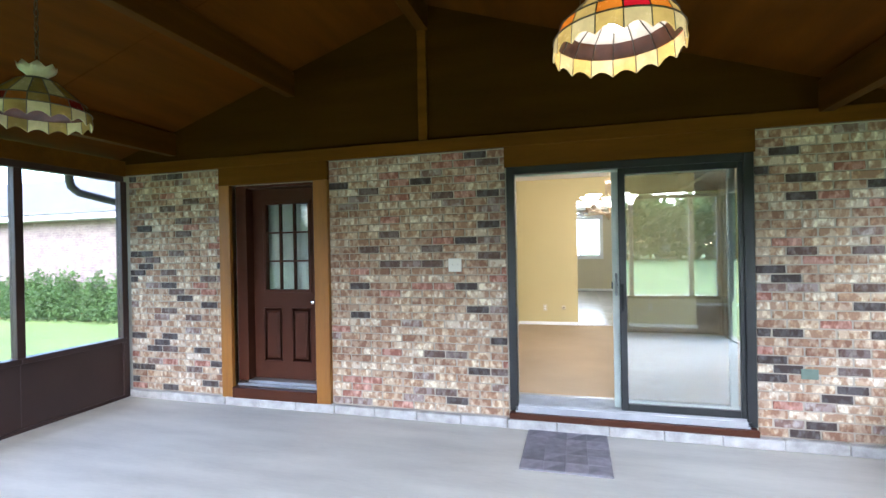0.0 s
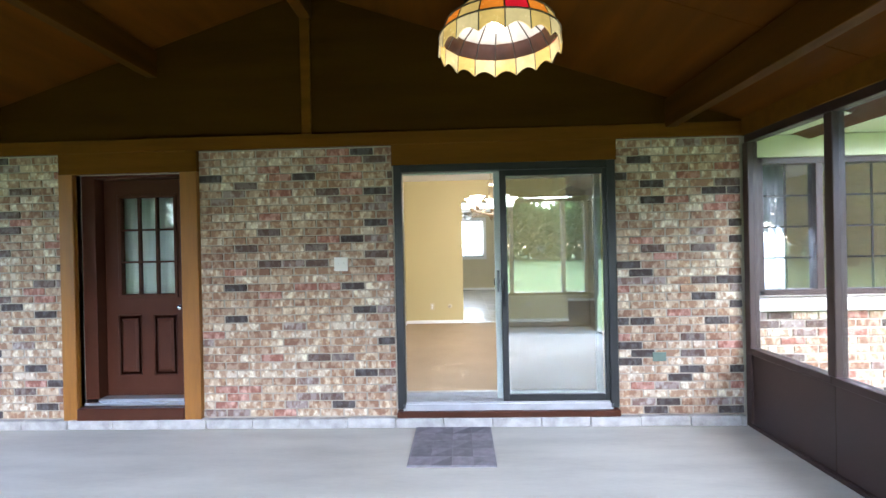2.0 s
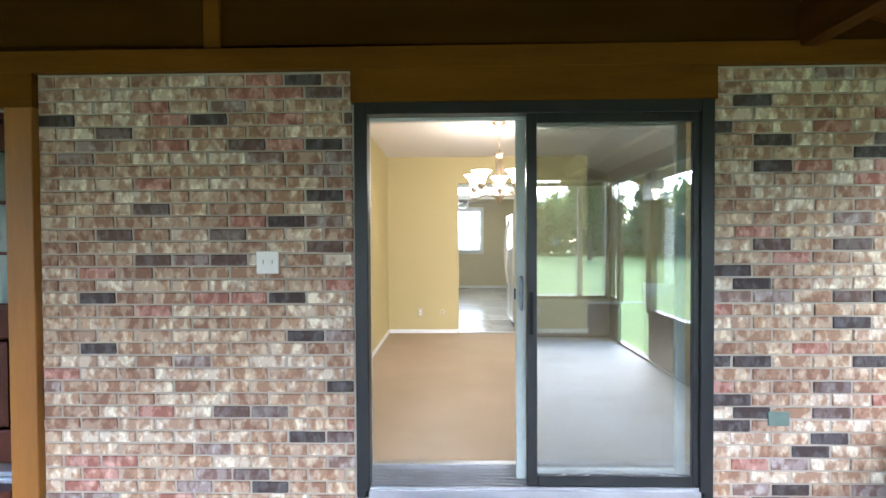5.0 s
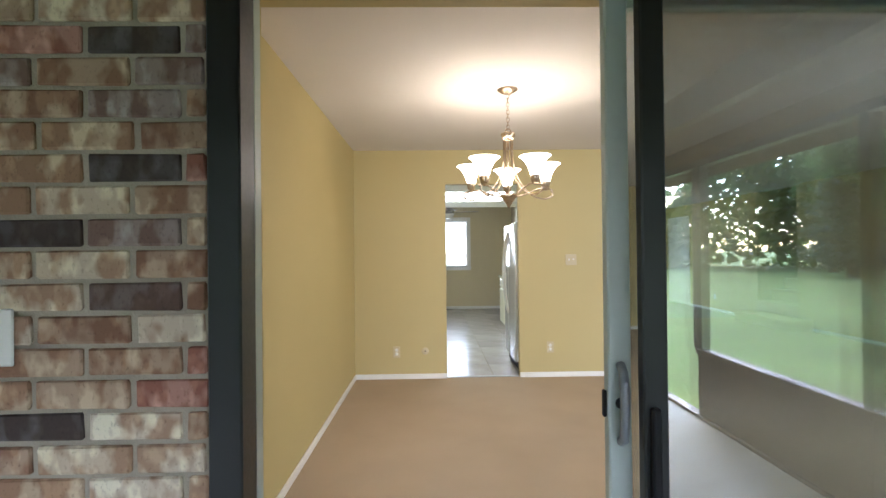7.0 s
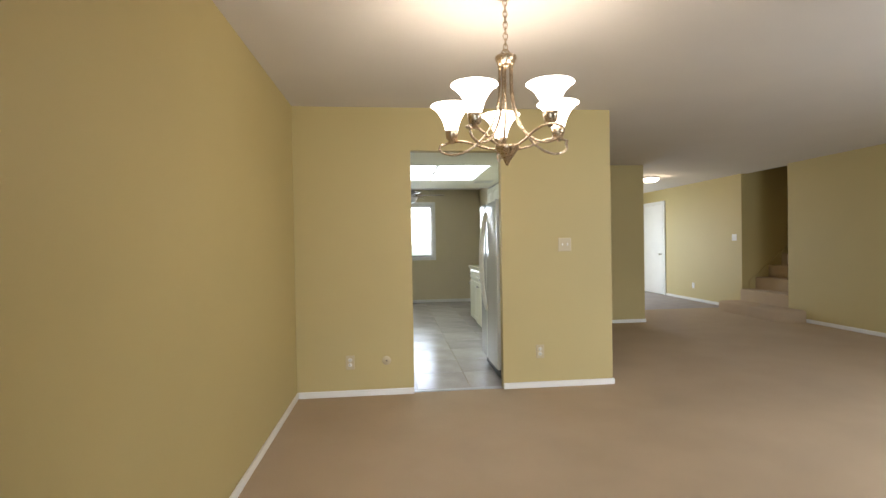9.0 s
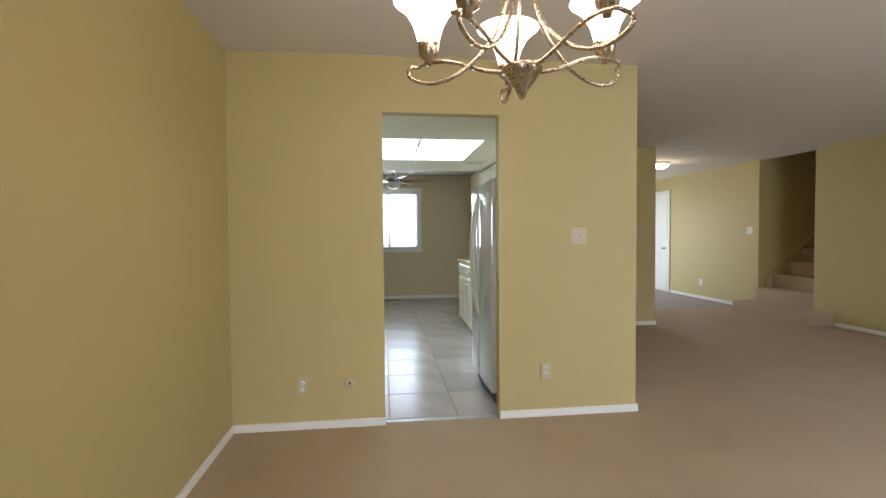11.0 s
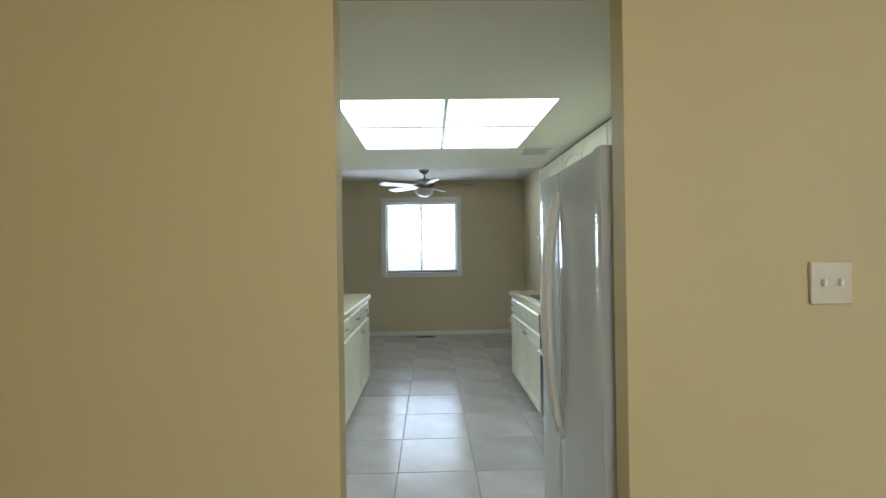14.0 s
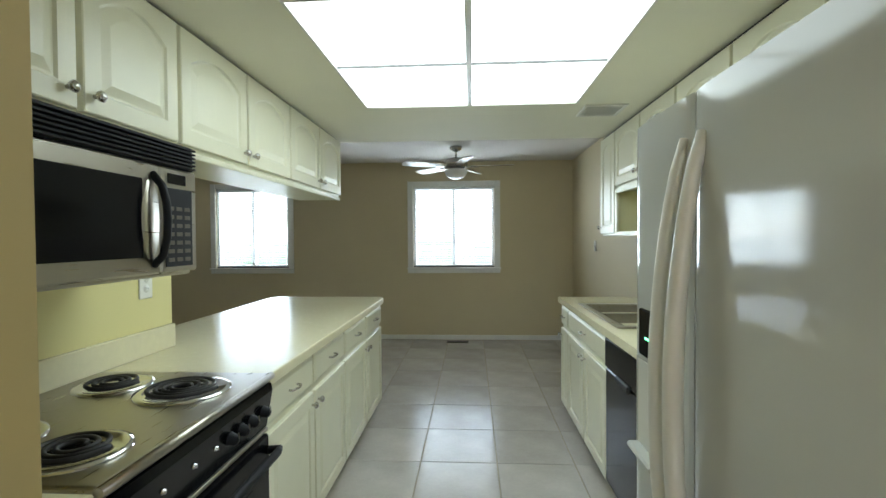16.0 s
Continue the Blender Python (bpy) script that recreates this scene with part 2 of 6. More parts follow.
def tube(points, r, n=10, closed=False, taper=None):
    """A round rod along points."""
    bm = bmesh.new()
    pts = [Vector(p) for p in points]
    rings, side = [], None
    for i, p in enumerate(pts):
        a, b = pts[(i - 1) % len(pts)] if (closed or i) else p, pts[(i + 1) % len(pts)] if (closed or i < len(pts) - 1) else p
        d = (b - a).normalized()
        side = d.orthogonal().normalized() if side is None else (side - d * side.dot(d)).normalized()
        up = d.cross(side)
        rr = r * (taper(i / (len(pts) - 1)) if taper else 1)
        rings.append([bm.verts.new(p + rr * (math.cos(2 * math.pi * k / n) * side + math.sin(2 * math.pi * k / n) * up)) for k in range(n)])
    pairs = list(zip(rings, rings[1:])) + ([(rings[-1], rings[0])] if closed else [])
    for a, b in pairs:
        for k in range(n):
            bm.faces.new((a[k], a[(k + 1) % n], b[(k + 1) % n], b[k])).smooth = True
    if not closed:
        bm.faces.new(rings[0][::-1])
        bm.faces.new(rings[-1])
    bmesh.ops.recalc_face_normals(bm, faces=bm.faces[:])
    return bm


def mesh_of(name, bm, material):
    me = bpy.data.meshes.new(name)
    bm.normal_update()
    bm.to_mesh(me)
    bm.free()
    for m in material if isinstance(material, (list, tuple)) else [material]:
        me.materials.append(m)
    return me


def struct(name, bm, material, label, category="structure"):
    return tagged(new(name, mesh_of(name, bm, material)), label, category, kind="structure")


def thing(name, at, label, category, group=""):
    ob = new(name)
    ob.empty_display_size = 0.1
    ob.location = at
    return tagged(ob, label, category, group)


def single(name, bm, material, label, category, group="", kind=""):
    return tagged(new(name, mesh_of(name, bm, material)), label, category, group, kind)


def part(name, bm, material, parent, label=""):
    """Links a mesh in the place's own coordinates as a part of a thing or of a part."""
    ob = new(name, mesh_of(name, bm, material))
    ob.parent = parent
    top = parent if parent.parent is None else None
    if top is not None:
        ob.matrix_parent_inverse = Matrix.Translation(-Vector(top.location))
    return tagged(ob, label)


def wall_bm(axis, p0, p1, u0, u1, z0, z1, holes=()):
    """A wall between p0 and p1 across the axis, from u0 to u1 along it, with holes (u0, u1, z0, z1) right through."""
    us = sorted({u0, u1, *[min(max(h[i], u0), u1) for h in holes for i in (0, 1)]})
    zs = sorted({z0, z1, *[min(max(h[i], z0), z1) for h in holes for i in (2, 3)]})
    solid = {}
    for i in range(len(us) - 1):
        for k in range(len(zs) - 1):
            u, z = (us[i] + us[i + 1]) / 2, (zs[k] + zs[k + 1]) / 2
            solid[i, k] = not any(h[0] < u < h[1] and h[2] < z < h[3] for h in holes)
    bm = bmesh.new()
    pool = {}

    def v(p, u, z):
        key = (p, u, z)
        if key not in pool:
            pool[key] = bm.verts.new((p, u, z) if axis == "x" else (u, p, z))
        return pool[key]

    for (i, k), s in solid.items():
        if not s:
            continue
        a, b, c, d = us[i], us[i + 1], zs[k], zs[k + 1]
        for p in (p0, p1):
            bm.faces.new((v(p, a, c), v(p, b, c), v(p, b, d), v(p, a, d)))
        for (di, dk), e in (((-1, 0), ((a, c), (a, d))), ((1, 0), ((b, c), (b, d))), ((0, -1), ((a, c), (b, c))), ((0, 1), ((a, d), (b, d)))):
            if not solid.get((i + di, k + dk), False):
                bm.faces.new((v(p0, *e[0]), v(p0, *e[1]), v(p1, *e[1]), v(p1, *e[0])))
    bmesh.ops.recalc_face_normals(bm, faces=bm.faces[:])
    return bm


def flat_bm(x0, x1, y0, y1, z0, z1, hole):
    """A level slab with one opening (x0, x1, y0, y1) right through."""
    bm = wall_bm("y", z0, z1, x0, x1, y0, y1, [hole])
    for v in bm.verts:
        v.co = Vector((v.co.x, v.co.z, v.co.y))
    bmesh.ops.recalc_face_normals(bm, faces=bm.faces[:])
    return bm


# ==== large structure: levels and lines of the plan ====
W, WI = 3.82, 4.06          # faces of the brick wall
K0, K1 = 7.845, 7.93         # wall between dining room and kitchen
F, C, KC = 0.222, 2.625, 2.335  # indoor floor, ceiling, lowered kitchen ceiling
LX, RX = -4.56, 2.47        # screened sides of the porch
BACK = -1.0                 # screened back of the porch
NOOK = 14.0                 # far wall of the breakfast nook
EAST = 6.05                 # far side wall of the living room
RIDGE, RZ, EZ = -1.15, 3.69, 2.49

# ground
gb = bmesh.new()
bmesh.ops.create_grid(gb, x_segments=40, y_segments=40, size=400)
gb.transform(Matrix.Translation((0, 0, -0.14)))
struct("ground", gb, GRASS, "mown green lawn reaching to the trees", "lawn")
struct("floor_porch", box(LX - 0.1, BACK - 0.1, -0.14, RX + 0.1, W + 0.02, 0), CONCRETE, "pale worn concrete porch slab", "floor")

# house wall: core behind the brick, with the door and window openings
DOOR = (-3.21, -2.267, 0.1, 2.195)
SLIDE = (-0.436, 1.40, 0.10, 2.20)
SIDEWIN = (2.56, 4.5, 1.03, 2.18)
struct("wall_back", wall_bm("y", W + 0.012, WI, -4.62, 9.0, -0.14, C, [DOOR, SLIDE, SIDEWIN]), [MORTAR], "mortar bed of the brick house wall", "wall")
ROOMS = [("wall_dining_inner", -0.82, EAST, [SLIDE, SIDEWIN]), ("wall_den_inner", -4.60, -0.95, [DOOR])]
for nm, a, b, hs in ROOMS:
    struct(nm, wall_bm("y", WI, WI + 0.02, a, b, F - 0.1, C, hs), YELLOW, "yellow painted inner face of the house wall", "wall")

# floors indoors
struct("floor_carpet", box(-0.95, W + 0.20, 0.0, EAST + 0.1, K0 + 0.06, F), CARPET, "tan wall-to-wall carpet with worn traffic marks", "floor")
struct("floor_living", box(1.89, K0 + 0.06, 0.0, EAST + 0.1, 12.0, F), CARPET, "tan wall-to-wall carpet", "floor")
struct("floor_entry", box(1.89, 12.0, 0.0, EAST + 0.1, 15.3, F), GREYCARPET, "grey entry hall floor", "floor")
struct("floor_den", box(-4.6, W + 0.20, 0.0, -0.95, 6.5, F - 0.01), CARPET, "tan carpet behind the back door", "floor")
struct("wall_den_far", box(-4.7, 6.5, 0, -0.95, 6.6, C), YELLOW, "plain painted wall", "wall")
struct("wall_den_side", box(-4.7, WI, 0, -4.6, 6.5, C), YELLOW, "plain painted wall", "wall")
struct("floor_kitchen", box(-4.6, K0 + 0.06, 0.0, 1.84, NOOK + 0.05, F - 0.004), MORTAR, "grey grout bed under the kitchen tiles", "floor")
struct("ceiling_main", box(-4.72, WI - 0.1, C, EAST + 0.17, NOOK + 1.45, C + 0.08), CEIL, "white textured ceiling", "ceiling")
struct("wall_dining_west", box(-0.95, WI, 0, -0.82, K1, C), YELLOW, "warm yellow painted wall", "wall")
KDOOR = (0.143, 0.912, 0.0, 2.265)
struct("wall_kitchen", wall_bm("y", K0, K1, -0.95, 1.89, 0, C, [KDOOR]), YELLOW, "yellow painted wall with an open doorway", "wall")
struct("wall_kitchen_east", box(1.84, K1, 0, 1.89, NOOK + 0.1, C), OLIVE, "beige painted wall of kitchen and nook", "wall")
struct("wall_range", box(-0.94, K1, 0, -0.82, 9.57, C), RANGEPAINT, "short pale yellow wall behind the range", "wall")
struct("wall_nook_west", box(-4.7, K1, 0, -4.6, NOOK + 0.1, C), OLIVE, "beige painted wall", "wall")
struct("wall_nook_south", box(-4.6, K1 - 0.1, 0, -0.95, K1, C), OLIVE, "beige painted wall", "wall")
NW = [(-0.30, 0.80, 1.20, 2.29), (-3.06, -2.03, 1.20, 2.29)]
struct("wall_nook_north", wall_bm("y", NOOK, NOOK + 0.16, -4.7, 1.89, 0, C, NW), OLIVE, "beige painted wall with two windows", "wall")
struct("ceiling_kitchen", flat_bm(-0.94, 1.84, K1, 11.2, KC, KC + 0.1, (-0.10, 1.08, 9.03, 10.255)), KCEIL, "lowered pale kitchen ceiling", "ceiling")
struct("ceiling_kitchen_top", box(-0.94, K1, KC + 0.1, 1.84, 11.2, KC + 0.14), KCEIL, "boards closing the lowered ceiling", "ceiling")
# living room, stub wall, hall and stair wall
struct("wall_stub", box(1.89, 10.78, 0, 3.80, 10.90, C), YELLOW, "yellow painted stub wall", "wall")
struct("wall_hall_west", box(3.68, 10.90, 0, 3.80, 15.3, C), YELLOW, "yellow painted hall wall", "wall")
struct("wall_living_east", box(EAST, W + 0.2, 0, EAST + 0.12, 10.62, C), YELLOW, "yellow painted living room wall", "wall")
struct("wall_hall_east", box(EAST + 0.05, 11.67, 0, EAST + 0.17, 15.3, C), YELLOW, "yellow painted hall wall", "wall")
struct("wall_stair_near", boxes([(EAST + 0.12, 10.50, 0, EAST + 3.2, 10.62, C + 2), (EAST + 0.02, 10.50, C + 0.082, EAST + 0.12, 11.79, C + 2)]), YELLOW, "yellow stair wall", "wall")
struct("wall_stair_far", box(EAST + 0.17, 11.67, 0, EAST + 3.2, 11.79, C + 2), YELLOW, "yellow stair wall", "wall")
struct("wall_stair_end", box(EAST + 3.2, 10.50, 0, EAST + 3.3, 11.79, C + 2), YELLOW, "yellow stair wall", "wall")
struct("ceiling_stair", box(EAST + 0.02, 10.50, C + 2, EAST + 3.3, 11.79, C + 2.08), CEIL, "white ceiling over the stairs", "ceiling")
HALLW = (4.0, 4.95, F + 0.3, 2.3)
struct("wall_front", wall_bm("y", 15.3, 15.42, 1.8, EAST + 0.2, 0, C, [HALLW]), YELLOW, "front wall of the hall", "wall")

# baseboards
BB = 0.052
for nm, b in (("baseboard", (-0.95 + 0.13, WI + 0.02, F, -0.82 + 0.014, K0, F + BB)), ("baseboard", (-0.806, K0 - 0.014, F, 0.143, K0, F + BB)), ("baseboard", (0.912, K0 - 0.014, F, 1.904, K0, F + BB)),
              ("baseboard", (1.89, K0, F, 1.904, 10.78, F + BB)), ("baseboard", (1.904, 10.766, F, 3.814, 10.78, F + BB)), ("baseboard", (3.80, 10.78, F, 3.814, 15.3, F + BB)), ("baseboard", (EAST - 0.014, WI + 0.02, F, EAST, 10.29, F + BB)),
              ("baseboard", (EAST + 0.036, 11.68, F, EAST + 0.05, 14.03, F + BB)), ("baseboard", (-4.6, NOOK - 0.014, F, 1.84, NOOK, F + BB + 0.01)), ("baseboard", (1.826, 11.34, F, 1.84, NOOK - 0.014, F + BB + 0.01))):
    struct(nm, box(*b, 0.004), WHITE, "white painted baseboard", "baseboard")

# porch roof: two slopes, gable, beams
SL = (RZ - EZ) / (RX - RIDGE)


def roof_z(x):
    return RZ - SL * abs(x - RIDGE)


def slope(x0, x1, t=0.05):
    bm = bmesh.new()
    a, b = roof_z(x0), roof_z(x1)
    step = 1.22
    n = math.ceil((W - BACK + 0.1) / step)
    for i in range(n):
        y0, y1 = BACK - 0.1 + i * step + 0.003, min(BACK - 0.1 + (i + 1) * step, W + 0.012) - 0.003
        vs = [bm.verts.new(p) for p in ((x0, y0, a), (x1, y0, b), (x1, y1, b), (x0, y1, a), (x0, y0, a + t), (x1, y0, b + t), (x1, y1, b + t), (x0, y1, a + t))]
        for f in ((0, 1, 2, 3), (4, 5, 6, 7), (0, 1, 5, 4), (1, 2, 6, 5), (2, 3, 7, 6), (3, 0, 4, 7)):
            bm.faces.new([vs[k] for k in f])
    bmesh.ops.recalc_face_normals(bm, faces=bm.faces[:])
    return bm


struct("ceiling_porch_west", slope(LX - 0.5, RIDGE), STAIN, "dark brown stained plywood porch ceiling", "ceiling")
struct("ceiling_porch_east", slope(RIDGE, RX + 0.5), STAIN, "dark brown stained plywood porch ceiling", "ceiling")
struct("roof", boxes([(LX - 0.5, BACK - 0.2, RZ + 0.06, RX + 0.5, W + 0.3, RZ + 0.1)]), ROOF, "roof over the porch", "roof")
gm = bmesh.new()
gv = [gm.verts.new(p) for p in ((LX - 0.1, W - 0.02, 2.48), (RX + 0.1, W - 0.02, 2.48), (RX + 0.1, W - 0.02, roof_z(RX + 0.1)), (RIDGE, W - 0.02, RZ), (LX - 0.1, W - 0.02, roof_z(LX - 0.1)))]
gf = gm.faces.new(gv)
ex = bmesh.ops.extrude_face_region(gm, geom=[gf])
bmesh.ops.translate(gm, vec=(0, 0.03, 0), verts=[g for g in ex["geom"] if isinstance(g, bmesh.types.BMVert)])
bmesh.ops.recalc_face_normals(gm, faces=gm.faces[:])
struct("wall_gable", gm, GABLE, "dark stained gable panel above the fascia", "wall")
gm = bmesh.new()
gv = [gm.verts.new(p) for p in ((LX - 0.1, BACK - 0.1, 2.40), (RX + 0.1, BACK - 0.1, 2.40), (RX + 0.1, BACK - 0.1, roof_z(RX + 0.1)), (RIDGE, BACK - 0.1, RZ), (LX - 0.1, BACK - 0.1, roof_z(LX - 0.1)))]
gf = gm.faces.new(gv)
ex = bmesh.ops.extrude_face_region(gm, geom=[gf])
bmesh.ops.translate(gm, vec=(0, 0.05, 0), verts=[g for g in ex["geom"] if isinstance(g, bmesh.types.BMVert)])
bmesh.ops.recalc_face_normals(gm, faces=gm.faces[:])
struct("wall_gable_back", gm, GABLE, "dark stained gable panel", "wall")
struct("trim", boxes([(LX, W - 0.035, 2.372, RX, W + 0.012, 2.485)], 0.004), SHADEAMBER, "amber-stained fascia board above the brick", "trim")
struct("trim", boxes([(-3.335, W - 0.03, 2.195, -2.12, W + 0.012, 2.372), ]), SHADEAMBER, "amber-stained head board over the back door", "trim")
struct("trim", boxes([(-0.452, W - 0.03, 2.20, 1.412, W + 0.012, 2.372)]), SHADEAMBER, "amber-stained head board over the sliding door", "trim")
struct("trim", boxes([(-3.335, W - 0.035, 0.07, -3.21, W + 0.06, 2.195)], 0.004), TRIM, "amber-stained door casing", "trim")
struct("trim", boxes([(-2.267, W - 0.035, 0.07, -2.12, W + 0.06, 2.195)], 0.004), TRIM, "amber-stained door casing", "trim")
# king post wears the shaded copy of the trim colour
struct("trim", box(-1.20, W - 0.05, 2.485, -1.12, W - 0.02, RZ - 0.2, 0.003), SHADEAMBER, "amber-stained king post on the gable, coloured darker for its shade", "trim")
for bx in (-2.49, 0.22):
    struct("roof_beam", box(bx - 0.045, BACK, roof_z(bx) - 0.24, bx + 0.045, W - 0.02, roof_z(bx) - 0.012, 0.004), BEAM, "dark stained roof beam under the porch ceiling", "beam")
for bx in (-3.90, 1.86):
    struct("roof_beam", box(bx - 0.045, BACK, roof_z(bx) - 0.24, bx + 0.045, W - 0.02, roof_z(bx) - 0.012, 0.004), BEAM, "dark stained roof beam under the porch ceiling", "beam")
struct("roof_beam", box(RIDGE - 0.05, BACK, RZ - 0.24, RIDGE + 0.05, W - 0.02, RZ - 0.02, 0.004), BEAM, "dark stained ridge beam under the porch ceiling", "beam")
for sx in (LX, RX):
    struct("trim", box(sx - 0.05, BACK, 2.36, sx + 0.05, W - 0.036, 2.52, 0.004), SHADEAMBER, "amber-stained plate above the screens", "trim")

# screened sides: knee panel, posts, head rail, mesh
KNEE, HEAD = 0.64, 2.30


def screen_side(name, axis, p, u0, u1, posts, door=None, paint=BROWN):
    top = struct(name, bmesh.new(), BROWN, "screened porch side of brown aluminium with a solid knee panel", "wall")

    def bx(a, b, z0, z1, d=0.03, bev=0.004):
        return box(p - d, a, z0, p + d, b, z1, bev) if axis == "x" else box(a, p - d, z0, b, p + d, z1, bev)

    edges = [u0, *posts, u1]
    for a, b in zip(edges, edges[1:]):
        if door and abs(a - door[0]) < 0.01:
            continue
        part("knee_panel", bx(a, b, 0.0, KNEE - 0.05, 0.02), paint, top)
        part("rail", bx(a, b, KNEE - 0.05, KNEE, 0.045), BROWN, top)
        part("mesh_screen", bx(a + 0.03, b - 0.03, KNEE, HEAD, 0.002, 0), SCREEN, top, "fine dark insect screen")
    part("head_rail", bx(u0, u1, HEAD, 2.37, 0.045), BROWN, top)
    part("foot_rail", bx(u0, u1, 0.0, 0.03, 0.045), BROWN, top)
    for q in edges:
        part("post", bx(q - 0.035, q + 0.035, 0.0 if q in (u0, u1) else KNEE, HEAD, 0.04), paint if paint is not BROWN else BROWN, top)
    return top


east = screen_side("wall_screen_east", "x", RX, BACK + 0.04, W - 0.06, [-0.6, 0.45, 0.52, 2.2, 2.89], door=(-0.6, 0.45))
west = screen_side("wall_screen_west", "x", LX, BACK + 0.04, W - 0.06, [-0.1, 0.85, 1.81, 2.762])
back = screen_side("wall_screen_back", "y", BACK, LX + 0.05, RX - 0.05, [-3.4, -2.2, -1.0, 0.1, 1.05, 2.0], paint=TAUPE)

# ==== lamps that the place has, and the materials of the things ====
PANEL = glow("lit_diffuser", (0.90, 1.0, 0.97), 0.52, rough=0.5)
SHADE = glow("lit_glass_shade", (1.0, 0.88, 0.72), 0.95)
FLUSH = glow("lit_flush_shade", (1.0, 0.88, 0.72), 0.5)
CAB = mat("cream_cabinet_lacquer", (0.77, 0.75, 0.57), 0.34, vary=0.04, scale=5, fine=60, bump=0.03)
CABIN = mat("cabinet_inside", (0.66, 0.63, 0.38), 0.5, vary=0.06, scale=5, fine=60, bump=0.03)
LAMINATE = mat("cream_laminate", (0.74, 0.69, 0.47), 0.24, vary=0.05, scale=30, fine=160, bump=0.02)
NICKEL = mat("brushed_nickel", (0.55, 0.53, 0.49), 0.26, metal=1.0, vary=0.12, scale=12, fine=200, bump=0.05)
BRASSY = mat("antique_nickel", (0.50, 0.40, 0.28), 0.28, metal=1.0, vary=0.2, scale=12, fine=160, bump=0.05)
STEEL = mat("brushed_steel", (0.43, 0.40, 0.34), 0.30, metal=1.0, vary=0.1, scale=3, fine=110, bump=0.02, stretch=(1, 0.05, 1))
CHROME = mat("chrome", (0.75, 0.75, 0.75), 0.1, metal=1.0, vary=0.08, scale=20, fine=90, bump=0.02)
BLACK = mat("black_enamel", (0.006, 0.006, 0.007), 0.13, vary=0.2, scale=6, fine=70, bump=0.02)
MATTEBLACK = mat("matte_black_plastic", (0.012, 0.012, 0.013), 0.5, vary=0.25, scale=8, fine=120, bump=0.08)
COIL = mat("coil_iron", (0.03, 0.028, 0.027), 0.55, metal=0.4, vary=0.3, scale=20, fine=150, bump=0.2)
APPLIANCE = mat("white_appliance_enamel", (0.56, 0.57, 0.53), 0.07, vary=0.03, scale=3, fine=260, bump=0.02, dist=0.0004)
PLASTIC = mat("white_plastic", (0.74, 0.73, 0.66), 0.4, vary=0.04, scale=10, fine=90, bump=0.02)
IVORY = mat("ivory_plastic", (0.54, 0.46, 0.28), 0.4, vary=0.04, scale=10, fine=90, bump=0.02)
GRIPGREY = mat("grey_cast_handle", (0.24, 0.26, 0.27), 0.4, metal=0.4, vary=0.2, scale=20, fine=120, bump=0.05)
GREENPLASTIC = mat("green_painted_plate", (0.12, 0.17, 0.13), 0.6, vary=0.2, scale=20, fine=120, bump=0.1)
# grid bar's dark backlit look, put into its base colour
BACKLITGREY = mat("backlit_grid_grey", (0.16, 0.16, 0.15), 0.5, vary=0.1)
# near-black of slots and openings, also of the painted shadow strips over the cabinets
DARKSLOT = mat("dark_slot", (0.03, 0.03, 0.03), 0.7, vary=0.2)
TILE = object_varied(mat("grey_floor_tile", (0.54, 0.51, 0.475), 0.22, vary=0.22, scale=3.2, fine=45, bump=0.05, second=(0.43, 0.40, 0.365)), 0.88)
MATDARK = object_varied(mat("doormat_charcoal", (0.25, 0.23, 0.245), 0.95, vary=0.3, scale=20, fine=220, bump=0.8, dist=0.004), 0.6)
MATLIGHT = mat("doormat_grey", (0.25, 0.235, 0.245), 0.95, vary=0.3, scale=20, fine=220, bump=0.8, dist=0.004)
SHEER = mat("sheer_curtain", (0.68, 0.70, 0.70), 0.8, vary=0.15, scale=4, fine=40, bump=0.1, stretch=(10, 10, 0.5))
BLIND = mat("white_blind_slat", (0.82, 0.83, 0.82), 0.5, vary=0.03)
FANBLADE = mat("whitewashed_fan_blade", (0.36, 0.31, 0.22), 0.28, vary=0.15, scale=5, fine=40, bump=0.05, stretch=(6, 1, 1))
FROST = mat("frosted_glass_bowl", (0.82, 0.82, 0.78), 0.3, vary=0.04)
LEAD = mat("lead_came", (0.14, 0.12, 0.09), 0.45, metal=0.8, vary=0.2, scale=30, fine=90)
GUTTER = mat("brown_gutter_paint", (0.09, 0.085, 0.09), 0.45, vary=0.15)
LEAF = mat("tree_leaf", (0.105, 0.175, 0.06), 0.7, vary=0.45, scale=0.8, fine=9, bump=0)
NEEDLE = mat("spruce_needle", (0.07, 0.12, 0.085), 0.75, vary=0.4, scale=0.8, fine=9, bump=0)
SHRUB = mat("shrub_leaf", (0.11, 0.19, 0.05), 0.7, vary=0.4, scale=3, fine=30, bump=0)


def leafy(m, share=0.58):
    """Leaves let part of the light through."""
    t, n, l, b = nodes_of(m)
    tr, mx = n.new("ShaderNodeBsdfTranslucent"), n.new("ShaderNodeMixShader")
    l.new(b.inputs["Base Color"].links[0].from_socket, tr.inputs["Color"])
    mx.inputs[0].default_value = share
    l.new(b.outputs[0], mx.inputs[1])
    l.new(tr.outputs[0], mx.inputs[2])
    l.new(mx.outputs[0], n["Material Output"].inputs["Surface"])


for m in (LEAF, NEEDLE, SHRUB):
    leafy(m)
BARK = mat("bark", (0.10, 0.075, 0.055), 0.95, vary=0.4, scale=6, fine=40, bump=0.7, dist=0.02)


